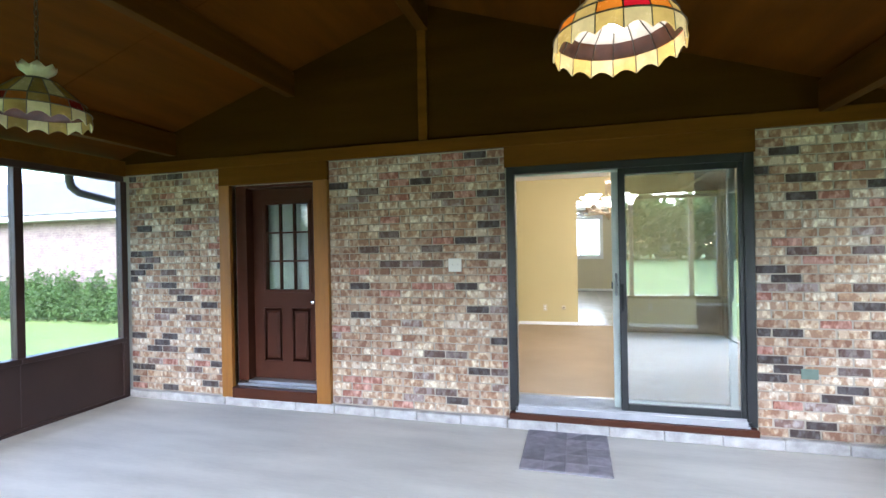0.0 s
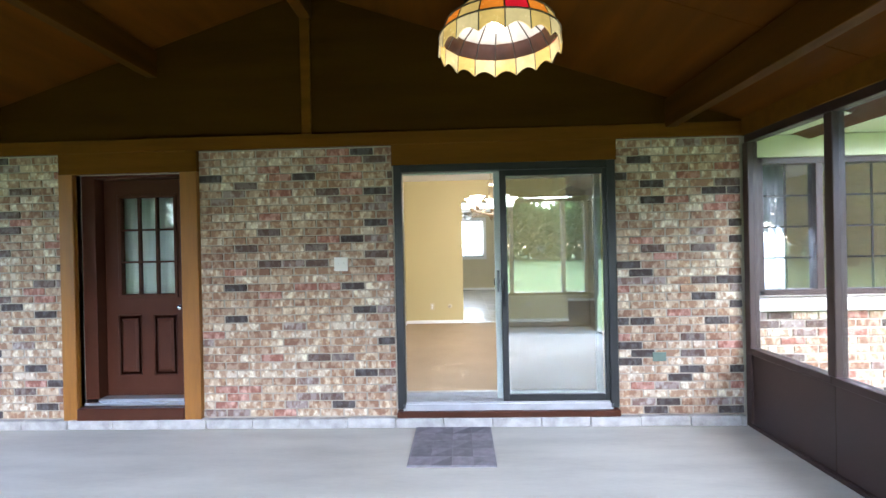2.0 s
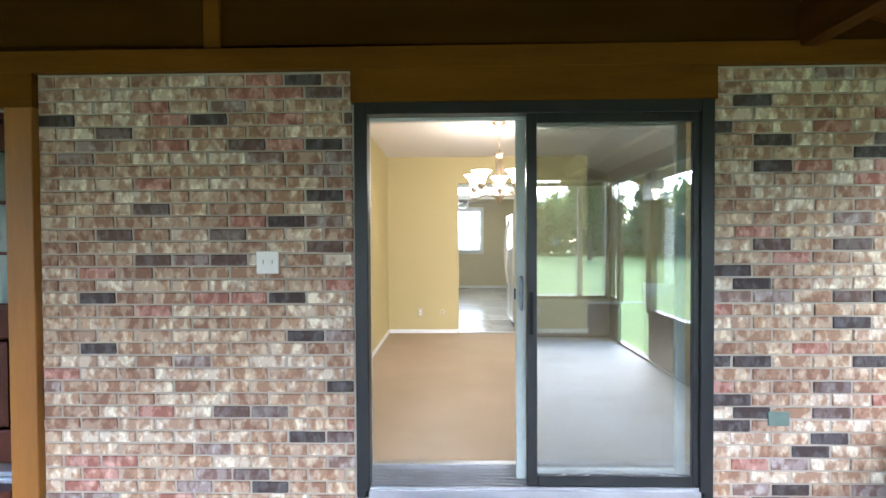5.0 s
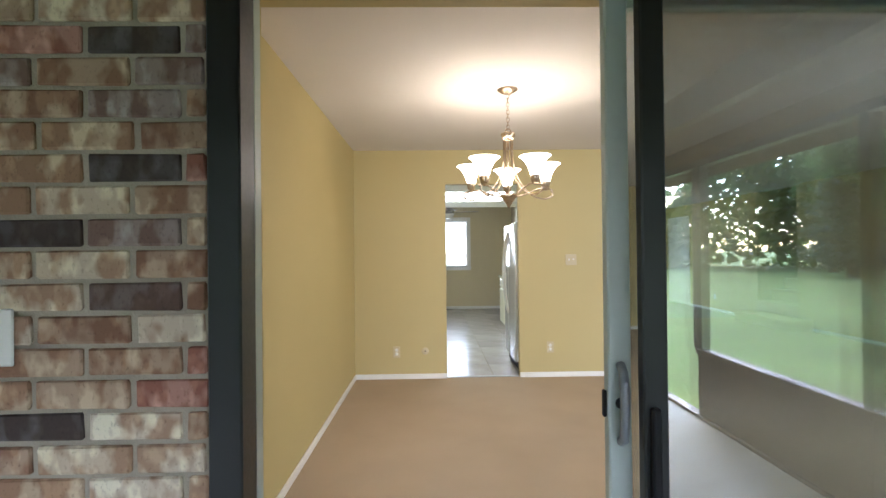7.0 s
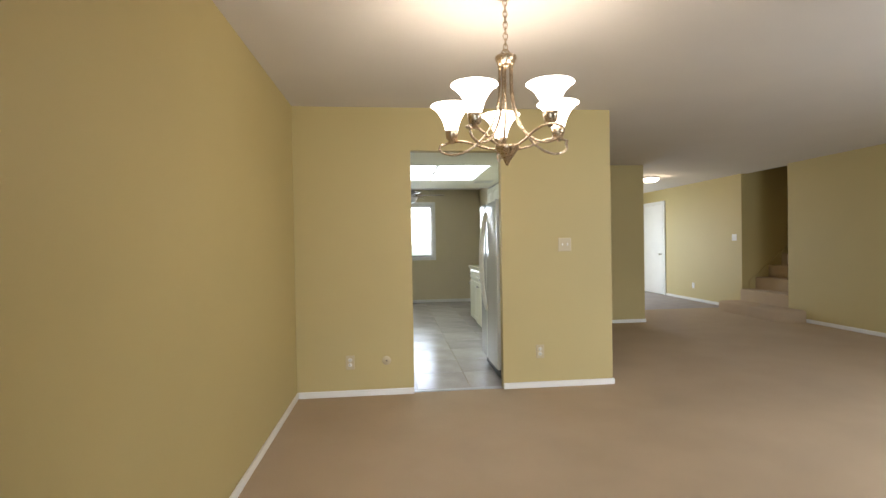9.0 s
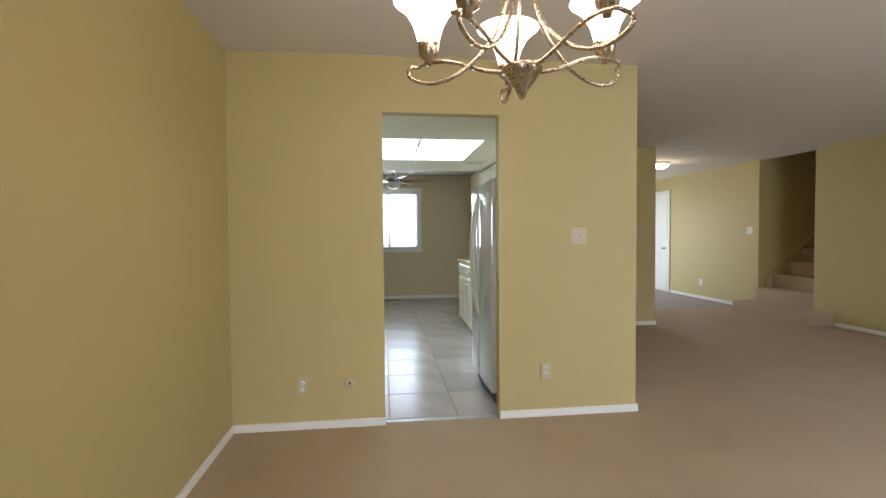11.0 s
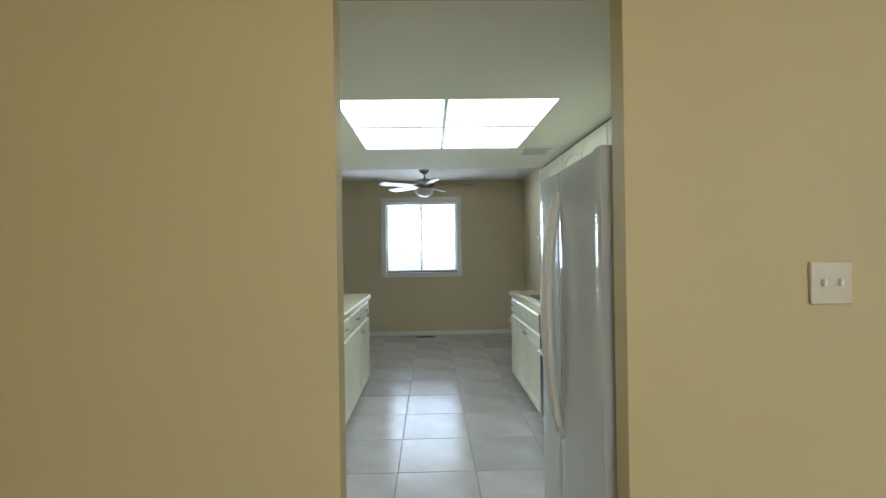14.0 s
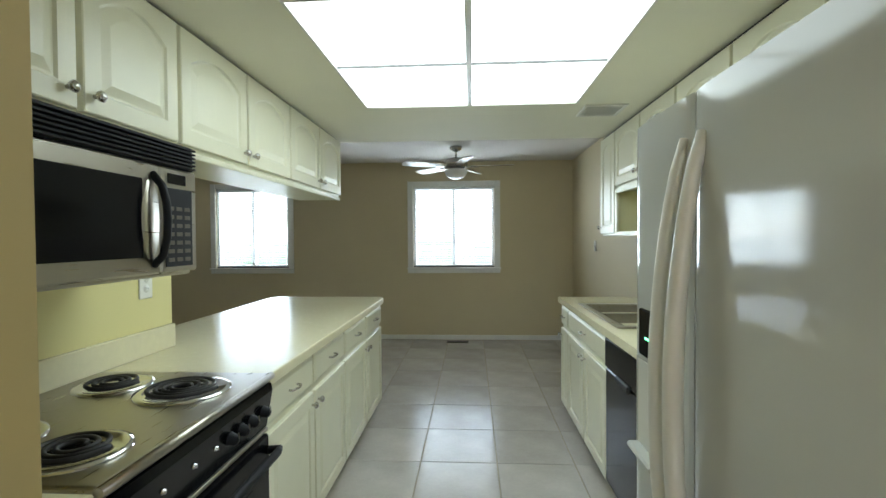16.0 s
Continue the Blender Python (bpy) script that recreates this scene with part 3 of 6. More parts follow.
def stained_glass(name, colour, strength):
    """Opalescent glass, lit through from the bulb inside."""
    m = mat(name, colour, 0.25, vary=0.3, scale=14, fine=60, bump=0.1)
    b = m.node_tree.nodes["Principled BSDF"]
    m.node_tree.links.new(b.inputs["Base Color"].links[0].from_socket, b.inputs["Emission Color"])
    b.inputs["Emission Strength"].default_value = strength
    return m


AMBER = stained_glass("amber_glass", (0.55, 0.36, 0.10), 0.055)
CREAMG = stained_glass("cream_glass", (0.60, 0.45, 0.20), 0.05)
RUBY = stained_glass("ruby_glass", (0.45, 0.008, 0.015), 0.07)
ORANGE = stained_glass("orange_glass", (0.60, 0.17, 0.012), 0.06)
MILK = stained_glass("milky_glass", (0.64, 0.57, 0.46), 0.027)
BROWNG = mat("brown_glass", (0.10, 0.04, 0.02), 0.2, vary=0.5, scale=14, fine=60, bump=0.1)
COLD = [mat("unlit_" + k, c, 0.25, vary=0.3, scale=14, fine=60, bump=0.1) for k, c in (("amber", (0.38, 0.26, 0.08)), ("cream", (0.68, 0.60, 0.34)), ("ruby", (0.16, 0.012, 0.012)), ("orange", (0.30, 0.10, 0.02)))]
for m in (BLACK, MATTEBLACK, DOORBROWN):
    m.node_tree.nodes["Principled BSDF"].inputs["Specular IOR Level"].default_value = 0.16
BULB = glow("lit_bulb", (1.0, 0.93, 0.82), 0.9)
DIMMILK = mat("unlit_cream_glass", (0.60, 0.56, 0.36), 0.3, vary=0.25, scale=14, fine=60)

# ==== the porch: doors ====
N = Vector


def entry_door():
    d = struct("door_1", bmesh.new(), DOORBROWN, "dark brown half-glazed back door, closed", "door")
    y0, y1 = 3.985, 4.03
    a, b, z0, z1 = -3.085, -2.335, 0.235, 2.165
    lx0, lx1, lz0, lz1 = -2.93, -2.445, 1.14, 2.005
    part("slab", wall_bm("y", y0, y1, a, b, z0, z1, [(lx0, lx1, lz0, lz1)]), DOORBROWN, d)
    for nm, g in (("jamb", (-3.21, W + 0.062, 0.10, a - 0.004, 4.06, 2.195)), ("jamb", (b + 0.004, W + 0.062, 0.10, -2.267, 4.06, 2.195)), ("jamb", (a - 0.004, W + 0.062, z1 + 0.004, b + 0.004, 4.06, 2.195))):
        part(nm, box(*g, 0.003), DOORBROWN, d)
    part("lite_frame", boxes([(lx0 - 0.03, y0 - 0.012, lz0 - 0.03, lx1 + 0.03, y0, lz0), (lx0 - 0.03, y0 - 0.012, lz1, lx1 + 0.03, y0, lz1 + 0.03), (lx0 - 0.03, y0 - 0.012, lz0, lx0, y0, lz1), (lx1, y0 - 0.012, lz0, lx1 + 0.03, y0, lz1)], 0.003), DOORBROWN, d)
    for i in (1, 2):
        x = lx0 + (lx1 - lx0) * i / 3
        part("muntin", box(x - 0.009, y0 - 0.004, lz0, x + 0.009, y1 - 0.01, lz1, 0.002), DOORBROWN, d)
        z = lz0 + (lz1 - lz0) * i / 3
        part("muntin", box(lx0, y0 - 0.003, z - 0.009, lx1, y1 - 0.011, z + 0.009, 0.002), DOORBROWN, d)
    for i in range(3):
        for k in range(3):
            x, z = lx0 + (lx1 - lx0) * i / 3, lz0 + (lz1 - lz0) * k / 3
            part("pane", box(x + 0.009, y0 + 0.016, z + 0.009, x + (lx1 - lx0) / 3 - 0.009, y0 + 0.02, z + (lz1 - lz0) / 3 - 0.009), DOORGLASS, d).visible_shadow = False
    for x0, x1 in ((-2.975, -2.762), (-2.650, -2.436)):
        bm = bmesh.new()
        rings = []
        for ins, dep in ((0, 0), (0.012, 0.008), (0.03, 0.008), (0.05, -0.004), (0.055, -0.006)):
            rings.append([bm.verts.new((x, y0 - 0.008 + dep, z)) for x, z in ((x0 + ins, 0.41 + ins), (x1 - ins, 0.41 + ins), (x1 - ins, 0.955 - ins), (x0 + ins, 0.955 - ins))])
        for p, q in zip(rings, rings[1:]):
            for k in range(4):
                bm.faces.new((p[k], p[(k + 1) % 4], q[(k + 1) % 4], q[k]))
        bm.faces.new(rings[-1])
        base = [bm.verts.new((v.co.x, y0, v.co.z)) for v in rings[0]]
        for k in range(4):
            bm.faces.new((rings[0][k], rings[0][(k + 1) % 4], base[(k + 1) % 4], base[k]))
        bmesh.ops.recalc_face_normals(bm, faces=bm.faces[:])
        part("door_panel", bm, DOORBROWN, d)
    part("door_knob", lathe([(0.0, 0.065), (0.018, 0.062), (0.026, 0.05), (0.022, 0.035), (0.011, 0.028), (0.011, 0.008), (0.028, 0.006), (0.028, 0)], 20, (-2.378, y0, 1.02), "-y"), CHROME, d, "small chrome door knob")
    part("threshold", boxes([(-3.21, W + 0.062, 0.205, -2.267, 3.985, 0.232), (-3.20, W + 0.03, 0.182, -2.28, W + 0.062, 0.205)], 0.003), ALU, d, "ribbed aluminium threshold")
    part("sill", box(-3.21, W - 0.045, 0.075, -2.267, W + 0.03, 0.18, 0.006), DOORBROWN, d)
    return d


entry_door()
cb = bmesh.new()
for k in range(61):
    x = -3.12 + k * 0.0138
    for z in (1.05, 2.1):
        cb.verts.new((x, 4.10 + 0.009 * math.sin(k * 0.7) + 0.003 * math.sin(k * 1.9), z))
cb.verts.ensure_lookup_table()
for k in range(60):
    cb.faces.new([cb.verts[i] for i in (2 * k, 2 * k + 2, 2 * k + 3, 2 * k + 1)]).smooth = True
single("door_curtain", cb, SHEER, "pleated off-white sheer curtain behind the door glass", "curtain").modifiers.new("thick", "SOLIDIFY").thickness = 0.002


def slider():
    d = struct("door_2", bmesh.new(), BRONZE, "dark bronze sliding glass door standing half open", "door")
    x0, x1, z0, z1 = -0.436, 1.40, 0.10, 2.20
    ya, yb = W - 0.03, W + 0.13
    part("frame", boxes([(x0, ya, z0 + 0.05, x0 + 0.068, W + 0.05, z1), (x1 - 0.068, ya, z0 + 0.05, x1, W + 0.05, z1), (x0 + 0.068, ya, z1 - 0.062, x1 - 0.068, W + 0.05, z1)], 0.004), BRONZE, d)
    part("inner_frame", boxes([(x0 + 0.02, W + 0.052, z0 + 0.05, x0 + 0.066, W + 0.095, z1), (x1 - 0.066, W + 0.052, z0 + 0.05, x1 - 0.02, W + 0.095, z1), (x0 + 0.066, W + 0.052, z1 - 0.075, x1 - 0.066, W + 0.095, z1)], 0.004), PALE, d, "pale green-white inner frame")
    part("sill", box(x0 - 0.005, W - 0.06, 0.085, x1 + 0.005, W + 0.02, 0.135, 0.006), DOORBROWN, d, "brown painted sill")
    part("track", boxes([(x0 + 0.045, ya, 0.137, x1 - 0.045, yb + 0.06, 0.19), *[(x0 + 0.045, ya + 0.012 + i * 0.034, 0.19, x1 - 0.045, ya + 0.018 + i * 0.034, 0.206) for i in range(6)]], 0.001), ALU, d, "ribbed aluminium track")
    part("threshold", box(x0 + 0.045, yb + 0.06, 0.12, x1 - 0.045, WI, 0.226, 0.004), ALU, d)

    def panel(name, xa, xb, y, material, label):
        p = part(name, boxes([(xa, y, 0.206, xa + 0.052, y + 0.032, 2.14), (xb - 0.052, y, 0.206, xb, y + 0.032, 2.14), (xa + 0.052, y, 0.206, xb - 0.052, y + 0.032, 0.262), (xa + 0.052, y, 2.09, xb - 0.052, y + 0.032, 2.14)], 0.004), material, d, label)
        g = part("pane", box(xa + 0.05, y + 0.012, 0.26, xb - 0.05, y + 0.018, 2.092), GLASS, p, "clear reflecting glass")
        g.visible_shadow = False
        return p

    panel("fixed_panel", 0.452, 1.352, W - 0.012, BRONZE, "fixed glass panel in a dark frame")
    sp = panel("sliding_panel", 0.405, 1.30, W + 0.062, PALE, "slid-back glass panel in a pale frame")
    grip = part("handle", tube([(0.432, W + 0.062, 1.29), (0.430, W + 0.040, 1.278), (0.428, W + 0.030, 1.24), (0.428, W + 0.028, 1.205), (0.428, W + 0.030, 1.17), (0.430, W + 0.040, 1.132), (0.432, W + 0.062, 1.12)], 0.0105, 10), GRIPGREY, sp, "grey bowed pull handle")
    part("lock_button", lathe([(0, 0.012), (0.011, 0.011), (0.013, 0.0)], 16, (0.432, W + 0.061, 1.205), "-y"), MATTEBLACK, grip)
    part("handle", tube([(0.44, W + 0.094, 1.29), (0.44, W + 0.125, 1.27), (0.44, W + 0.13, 1.205), (0.44, W + 0.125, 1.14), (0.44, W + 0.094, 1.12)], 0.010, 8), GRIPGREY, sp, "grey inner pull handle")
    part("latch", box(0.397, W + 0.074, 1.17, 0.405, W + 0.086, 1.23, 0.002), MATTEBLACK, sp, "black latch keeper")
    part("handle", box(0.462, W - 0.03, 1.0, 0.482, W - 0.012, 1.22, 0.004), MATTEBLACK, d, "black grip on the fixed frame")
    return d


slider()
for ya, yb, paint, label in ((3.918, 3.975, PALE, "pale lining of the sliding door opening"), (3.976, 4.08, YELLOW, "yellow painted reveal of the sliding door opening")):
    for g in ((-0.436, ya, 0.2, -0.428, yb, 2.2), (1.392, ya, 0.2, 1.40, yb, 2.2), (-0.428, ya, 2.192, 1.392, yb, 2.2)):
        struct("trim", box(*g), paint, label, "trim")


def window_side():
    d = struct("window_1", bmesh.new(), BROWN, "brown framed slider window with white grilles and curtain", "window")
    x0, x1, z0, z1 = 2.56, 4.5, 1.05, 2.18
    part("window_frame", boxes([(x0, W, z0, x0 + 0.05, W + 0.1, z1), (x1 - 0.05, W, z0, x1, W + 0.1, z1), (x0, W, z1 - 0.05, x1, W + 0.1, z1), (x0, W, z0, x1, W + 0.1, z0 + 0.05), (3.03, W + 0.002, z0 + 0.05, 3.09, W + 0.098, z1 - 0.05), (3.95, W + 0.002, z0 + 0.05, 4.01, W + 0.098, z1 - 0.05)], 0.004), BROWN, d)
    part("window_sill", box(x0 - 0.08, W - 0.06, 0.93, x1 + 0.08, W + 0.1, 1.025, 0.006), WHITE, d, "white painted sill")
    for a, b in ((2.61, 3.03), (3.09, 3.95), (4.01, 4.45)):
        part("pane", box(a, W + 0.045, z0 + 0.05, b, W + 0.05, z1 - 0.05), WINGLASS, d).visible_shadow = False
        for i in range(1, 3 if b - a < 0.6 else 5):
            x = a + (b - a) * i / (2 if b - a < 0.6 else 4)
            if x < b - 0.01:
                part("muntin", box(x - 0.008, W + 0.055, z0 + 0.05, x + 0.008, W + 0.065, z1 - 0.05), BROWN, d)
        for i in (1, 2, 3):
            z = z0 + 0.05 + (z1 - z0 - 0.1) * i / 4
            part("muntin", box(a, W + 0.056, z - 0.008, b, W + 0.064, z + 0.008), BROWN, d)
    return d


window_side()
cb = bmesh.new()
for k in range(41):
    x = 2.60 + k * 0.0095
    for z in (0.95, 2.2):
        cb.verts.new((x, WI + 0.10 + 0.018 * math.sin(k * 0.9), z))
cb.verts.ensure_lookup_table()
for k in range(40):
    cb.faces.new([cb.verts[i] for i in (2 * k, 2 * k + 2, 2 * k + 3, 2 * k + 1)]).smooth = True
wc = thing("window_curtain", (2.73, WI + 0.1, 2.2), "white hanging curtain drawn to the window's end", "curtain")
part("cloth", cb, SHEER, wc).modifiers.new("thick", "SOLIDIFY").thickness = 0.002
part("rod", boxes([(2.54, WI + 0.09, 2.195, 4.6, WI + 0.11, 2.215), (2.55, WI + 0.02, 2.19, 2.57, WI + 0.09, 2.22), (4.55, WI + 0.02, 2.19, 4.57, WI + 0.09, 2.22)]), WHITE, wc)
struct("trim", box(RX + 0.05, W - 0.02, 2.185, 9, W + 0.012, 2.36), SIDING, "cream frieze board over the window", "trim")
struct("soffit", boxes([(RX + 0.12, W - 0.62 + i * 0.105, 2.37 - 0.0, 9, W - 0.62 + i * 0.105 + 0.1, 2.385) for i in range(6)]), SIDING, "ribbed pale soffit under the eave", "soffit")
struct("roof_main", boxes([(RX + 0.12, W - 0.7, 2.40, 9.5, WI + 0.1, 2.55)]), ROOF, "edge of the house roof", "roof")

# ==== the porch: things ====


def wall_plate(name, at, axis, w, h, label, material, rockers=0, outlet=False):
    """A cover plate with switches or sockets; axis is the way it faces."""
    t = thing(name, at, label, "switch" if rockers else "outlet")
    turn = {"-y": 0, "+x": 90, "-x": -90, "+y": 180}[axis]
    m = Matrix.Translation(at) @ Matrix.Rotation(radians(turn), 4, "Z")

    def put(nm, bm, ma, lb=""):
        bm.transform(m)
        part(nm, bm, ma, t, lb)

    put("cover_plate", box(-w / 2, -0.007, -h / 2, w / 2, 0, h / 2, 0.003), material)
    for i in range(rockers):
        x = (i - (rockers - 1) / 2) * 0.046
        put("toggle", boxes([(x - 0.005, -0.016, -0.008, x + 0.005, -0.007, 0.012)], 0.002), PLASTIC)
    if outlet:
        for z in (0.02, -0.02):
            put("socket", lathe([(0, 0.0095), (0.015, 0.0095), (0.017, 0.007)], 14, (0, 0, z), "-y"), PLASTIC)
            put("slot", boxes([(-0.007, -0.0105, z - 0.004, -0.005, -0.0096, z + 0.006), (0.005, -0.0105, z - 0.004, 0.007, -0.0096, z + 0.006)]), DARKSLOT)
    return t


wall_plate("light_switch", (-0.902, W + 0.004, 1.379), "-y", 0.118, 0.118, "cream double switch plate on the brick wall", PLASTIC, 2)
wall_plate("wall_outlet", (1.745, W + 0.004, 0.56), "-y", 0.11, 0.075, "weathered green cover plate on the brick wall", GREENPLASTIC)


def doormat():
    t = thing("doormat", (0.02, 3.42, 0.0), "charcoal doormat with a lozenge pattern on the slab", "doormat")
    x0, x1, y0, y1 = -0.285, 0.335, 3.055, 3.775
    part("backing", box(x0, y0, 0.0, x1, y1, 0.008, 0.002), MATLIGHT, t)
    nx, ny = 4, 5
    w, h = (x1 - x0 - 0.02) / nx, (y1 - y0 - 0.02) / ny
    for i in range(nx):
        for k in range(ny):
            cx, cy = x0 + 0.01 + (i + 0.5) * w, y0 + 0.01 + (k + 0.5) * h
            for s in (0, 1):
                bm = bmesh.new()
                tri = ((-w / 2, -h / 2), (w / 2, -h / 2), (w / 2, h / 2)) if s == (i + k) % 2 else ((-w / 2, -h / 2), (w / 2, h / 2), (-w / 2, h / 2))
                lo = [bm.verts.new((cx + a * 0.99, cy + b * 0.99, 0.008)) for a, b in tri]
                hi = [bm.verts.new((cx + a * 0.97, cy + b * 0.97, 0.0105)) for a, b in tri]
                bm.faces.new(hi)
                for q in range(3):
                    bm.faces.new((lo[q], lo[(q + 1) % 3], hi[(q + 1) % 3], hi[q]))
                part("pile_patch", bm, MATDARK, t)
    return t


doormat()

NP = 16


def tiffany(at, lit):
    """A leaded-glass swag lamp: crown, dome, coloured band, skirt with scalloped rim."""
    t = thing("pendant_lamp", at, ("lit" if lit else "unlit") + " stained-glass pendant lamp in amber, cream and ruby", "lamp", "porch lamps")
    X, Y, Z = at  # centre of the rim
    lv = [(0.085, 0.198), (0.188, 0.102), (0.209, 0.058), (0.214, 0.016)]
    am, cr, ru, og = (AMBER, CREAMG, RUBY, ORANGE) if lit else COLD

    def at_ring(r, z, k):
        a = 2 * math.pi * k / NP
        return Vector((X + r * math.cos(a), Y + r * math.sin(a), Z + z))

    bands = [("dome_pane", 0, 1, lambda k: cr if k % 2 else am), ("band_pane", 1, 2, lambda k: (ru, og, am, og)[k % 4])]
    for nm, i, j, pick in bands:
        for k in range(NP):
            bm = bmesh.new()
            q = [at_ring(*lv[i], k), at_ring(*lv[i], k + 1), at_ring(*lv[j], k + 1), at_ring(*lv[j], k)]
            vo = [bm.verts.new(p) for p in q]
            vi = [bm.verts.new(p + (Vector((X, Y, p.z)) - p).normalized() * 0.004) for p in q]
            bm.faces.new(vo)
            bm.faces.new(vi[::-1])
            for e in range(4):
                bm.faces.new((vo[e], vi[e], vi[(e + 1) % 4], vo[(e + 1) % 4]))
            bmesh.ops.recalc_face_normals(bm, faces=bm.faces[:])
            ma = pick(k)
            part(nm, bm, ma, t)
    for k in range(NP):
        bm = bmesh.new()
        n = 6
        for s in range(n + 1):
            f = s / n
            a = 2 * math.pi * (k + f) / NP
            for r, z in ((lv[2][0], 0.058), (lv[3][0], -0.006 + 0.022 * math.sin(math.pi * f))):
                for dr in (0, -0.004):
                    bm.verts.new((X + (r + dr) * math.cos(a), Y + (r + dr) * math.sin(a), Z + z))
        bm.verts.ensure_lookup_table()
        for s in range(n):
            a, b = 4 * s, 4 * s + 4
            for p, q in ((0, 2), (2, 3), (3, 1), (1, 0)):
                bm.faces.new([bm.verts[i] for i in (a + p, b + p, b + q, a + q)])
        bmesh.ops.recalc_face_normals(bm, faces=bm.faces[:])
        part("rim_pane", bm, am if k % 2 else cr, t)
    for z, r in ((0.102, 0.190), (0.058, 0.211)):
        part("lead_ring", tube([at_ring(r, z, k / 2) for k in range(2 * NP)], 0.003, 6, True), LEAD, t, "dark lead ring")
    for k in range(NP):
        m2 = tube([at_ring(r - 0.002, z, k) for r, z in (*lv[:3], (0.214, -0.004))], 0.0034, 5)
        part("lead_came", m2, LEAD, t)
    part("cap", lathe([(0.0, 0.220), (0.05, 0.216), (0.086, 0.198), (0.088, 0.190), (0.0, 0.190)], 24, at), LEAD, t, "dark metal cap")
    part("crown", lathe([(0.03, 0.220), (0.055, 0.240), (0.078, 0.272), (0.075, 0.270), (0.05, 0.236), (0.028, 0.220)], 32, at, wave=lambda a, i: 0.012 * math.sin(8 * a) if i in (2, 3) else 0), DIMMILK, t, "ruffled cream glass crown")
    if lit:
        part("inner_liner", lathe([(0.05, 0.187), (0.174, 0.104)], NP, at), MILK, t, "milky inner face of the dome")
        for k in range(NP):
            part("inner_came", tube([at_ring(0.05, 0.184, k), at_ring(0.172, 0.101, k), at_ring(0.196, 0.058, k)], 0.0022, 5), LEAD, t)
        bl = part("bulb", lathe([(0, 0.078), (0.018, 0.081), (0.030, 0.102), (0.026, 0.138), (0.014, 0.165), (0.0, 0.175)], 16, at), BULB, t, "lit bulb")
        bl.visible_shadow = False
    part("band_liner", lathe([(0.170, 0.104), (0.1745, 0.100), (0.198, 0.058), (0.205, 0.057)], NP, at), BROWNG, t, "brown inner face of the band")
    zz = Z + 0.255
    links = bmesh.new()
    top = roof_z(X) - 0.24
    n = int((top - zz) / 0.036)
    for k in range(n):
        pts = [(0.009 * math.cos(q), 0, 0.021 * math.sin(q)) for q in [2 * math.pi * i / 10 for i in range(10)]]
        m = Matrix.Translation((X, Y, zz + 0.02 + k * (top - zz) / n)) @ Matrix.Rotation(radians(90 * (k % 2)), 4, "Z")
        m2 = tube([m @ Vector(p) for p in pts], 0.0028, 5, True)
        me = bpy.data.meshes.new("tmp")
        m2.to_mesh(me)
        m2.free()
        links.from_mesh(me)
        bpy.data.meshes.remove(me)
    part("chain", links, LEAD, t, "thin dark hanging chain")
    return t


tiffany((0.268, 1.49, 2.177), True)
tiffany((-2.355, 1.46, 2.165), False)
point_lamp("porch_bulb", (0.268, 1.49, 2.235), 0.003, (1.0, 0.80, 0.55), 0.04)

# downspout outside the west screen
single("downspout", tube([(-4.75, 3.36, 2.46), (-4.75, 3.365, 2.28), (-4.75, 3.385, 2.215), (-4.75, 3.46, 2.165), (-4.75, 3.70, 2.128), (-4.75, 3.97, 2.09), (-4.75, 4.05, 2.05), (-4.75, 4.07, 1.95), (-4.75, 4.07, -0.14)], 0.04, 12), GUTTER, "dark painted downspout with an elbow at the house corner", "downspout")

# ==== dining room ====


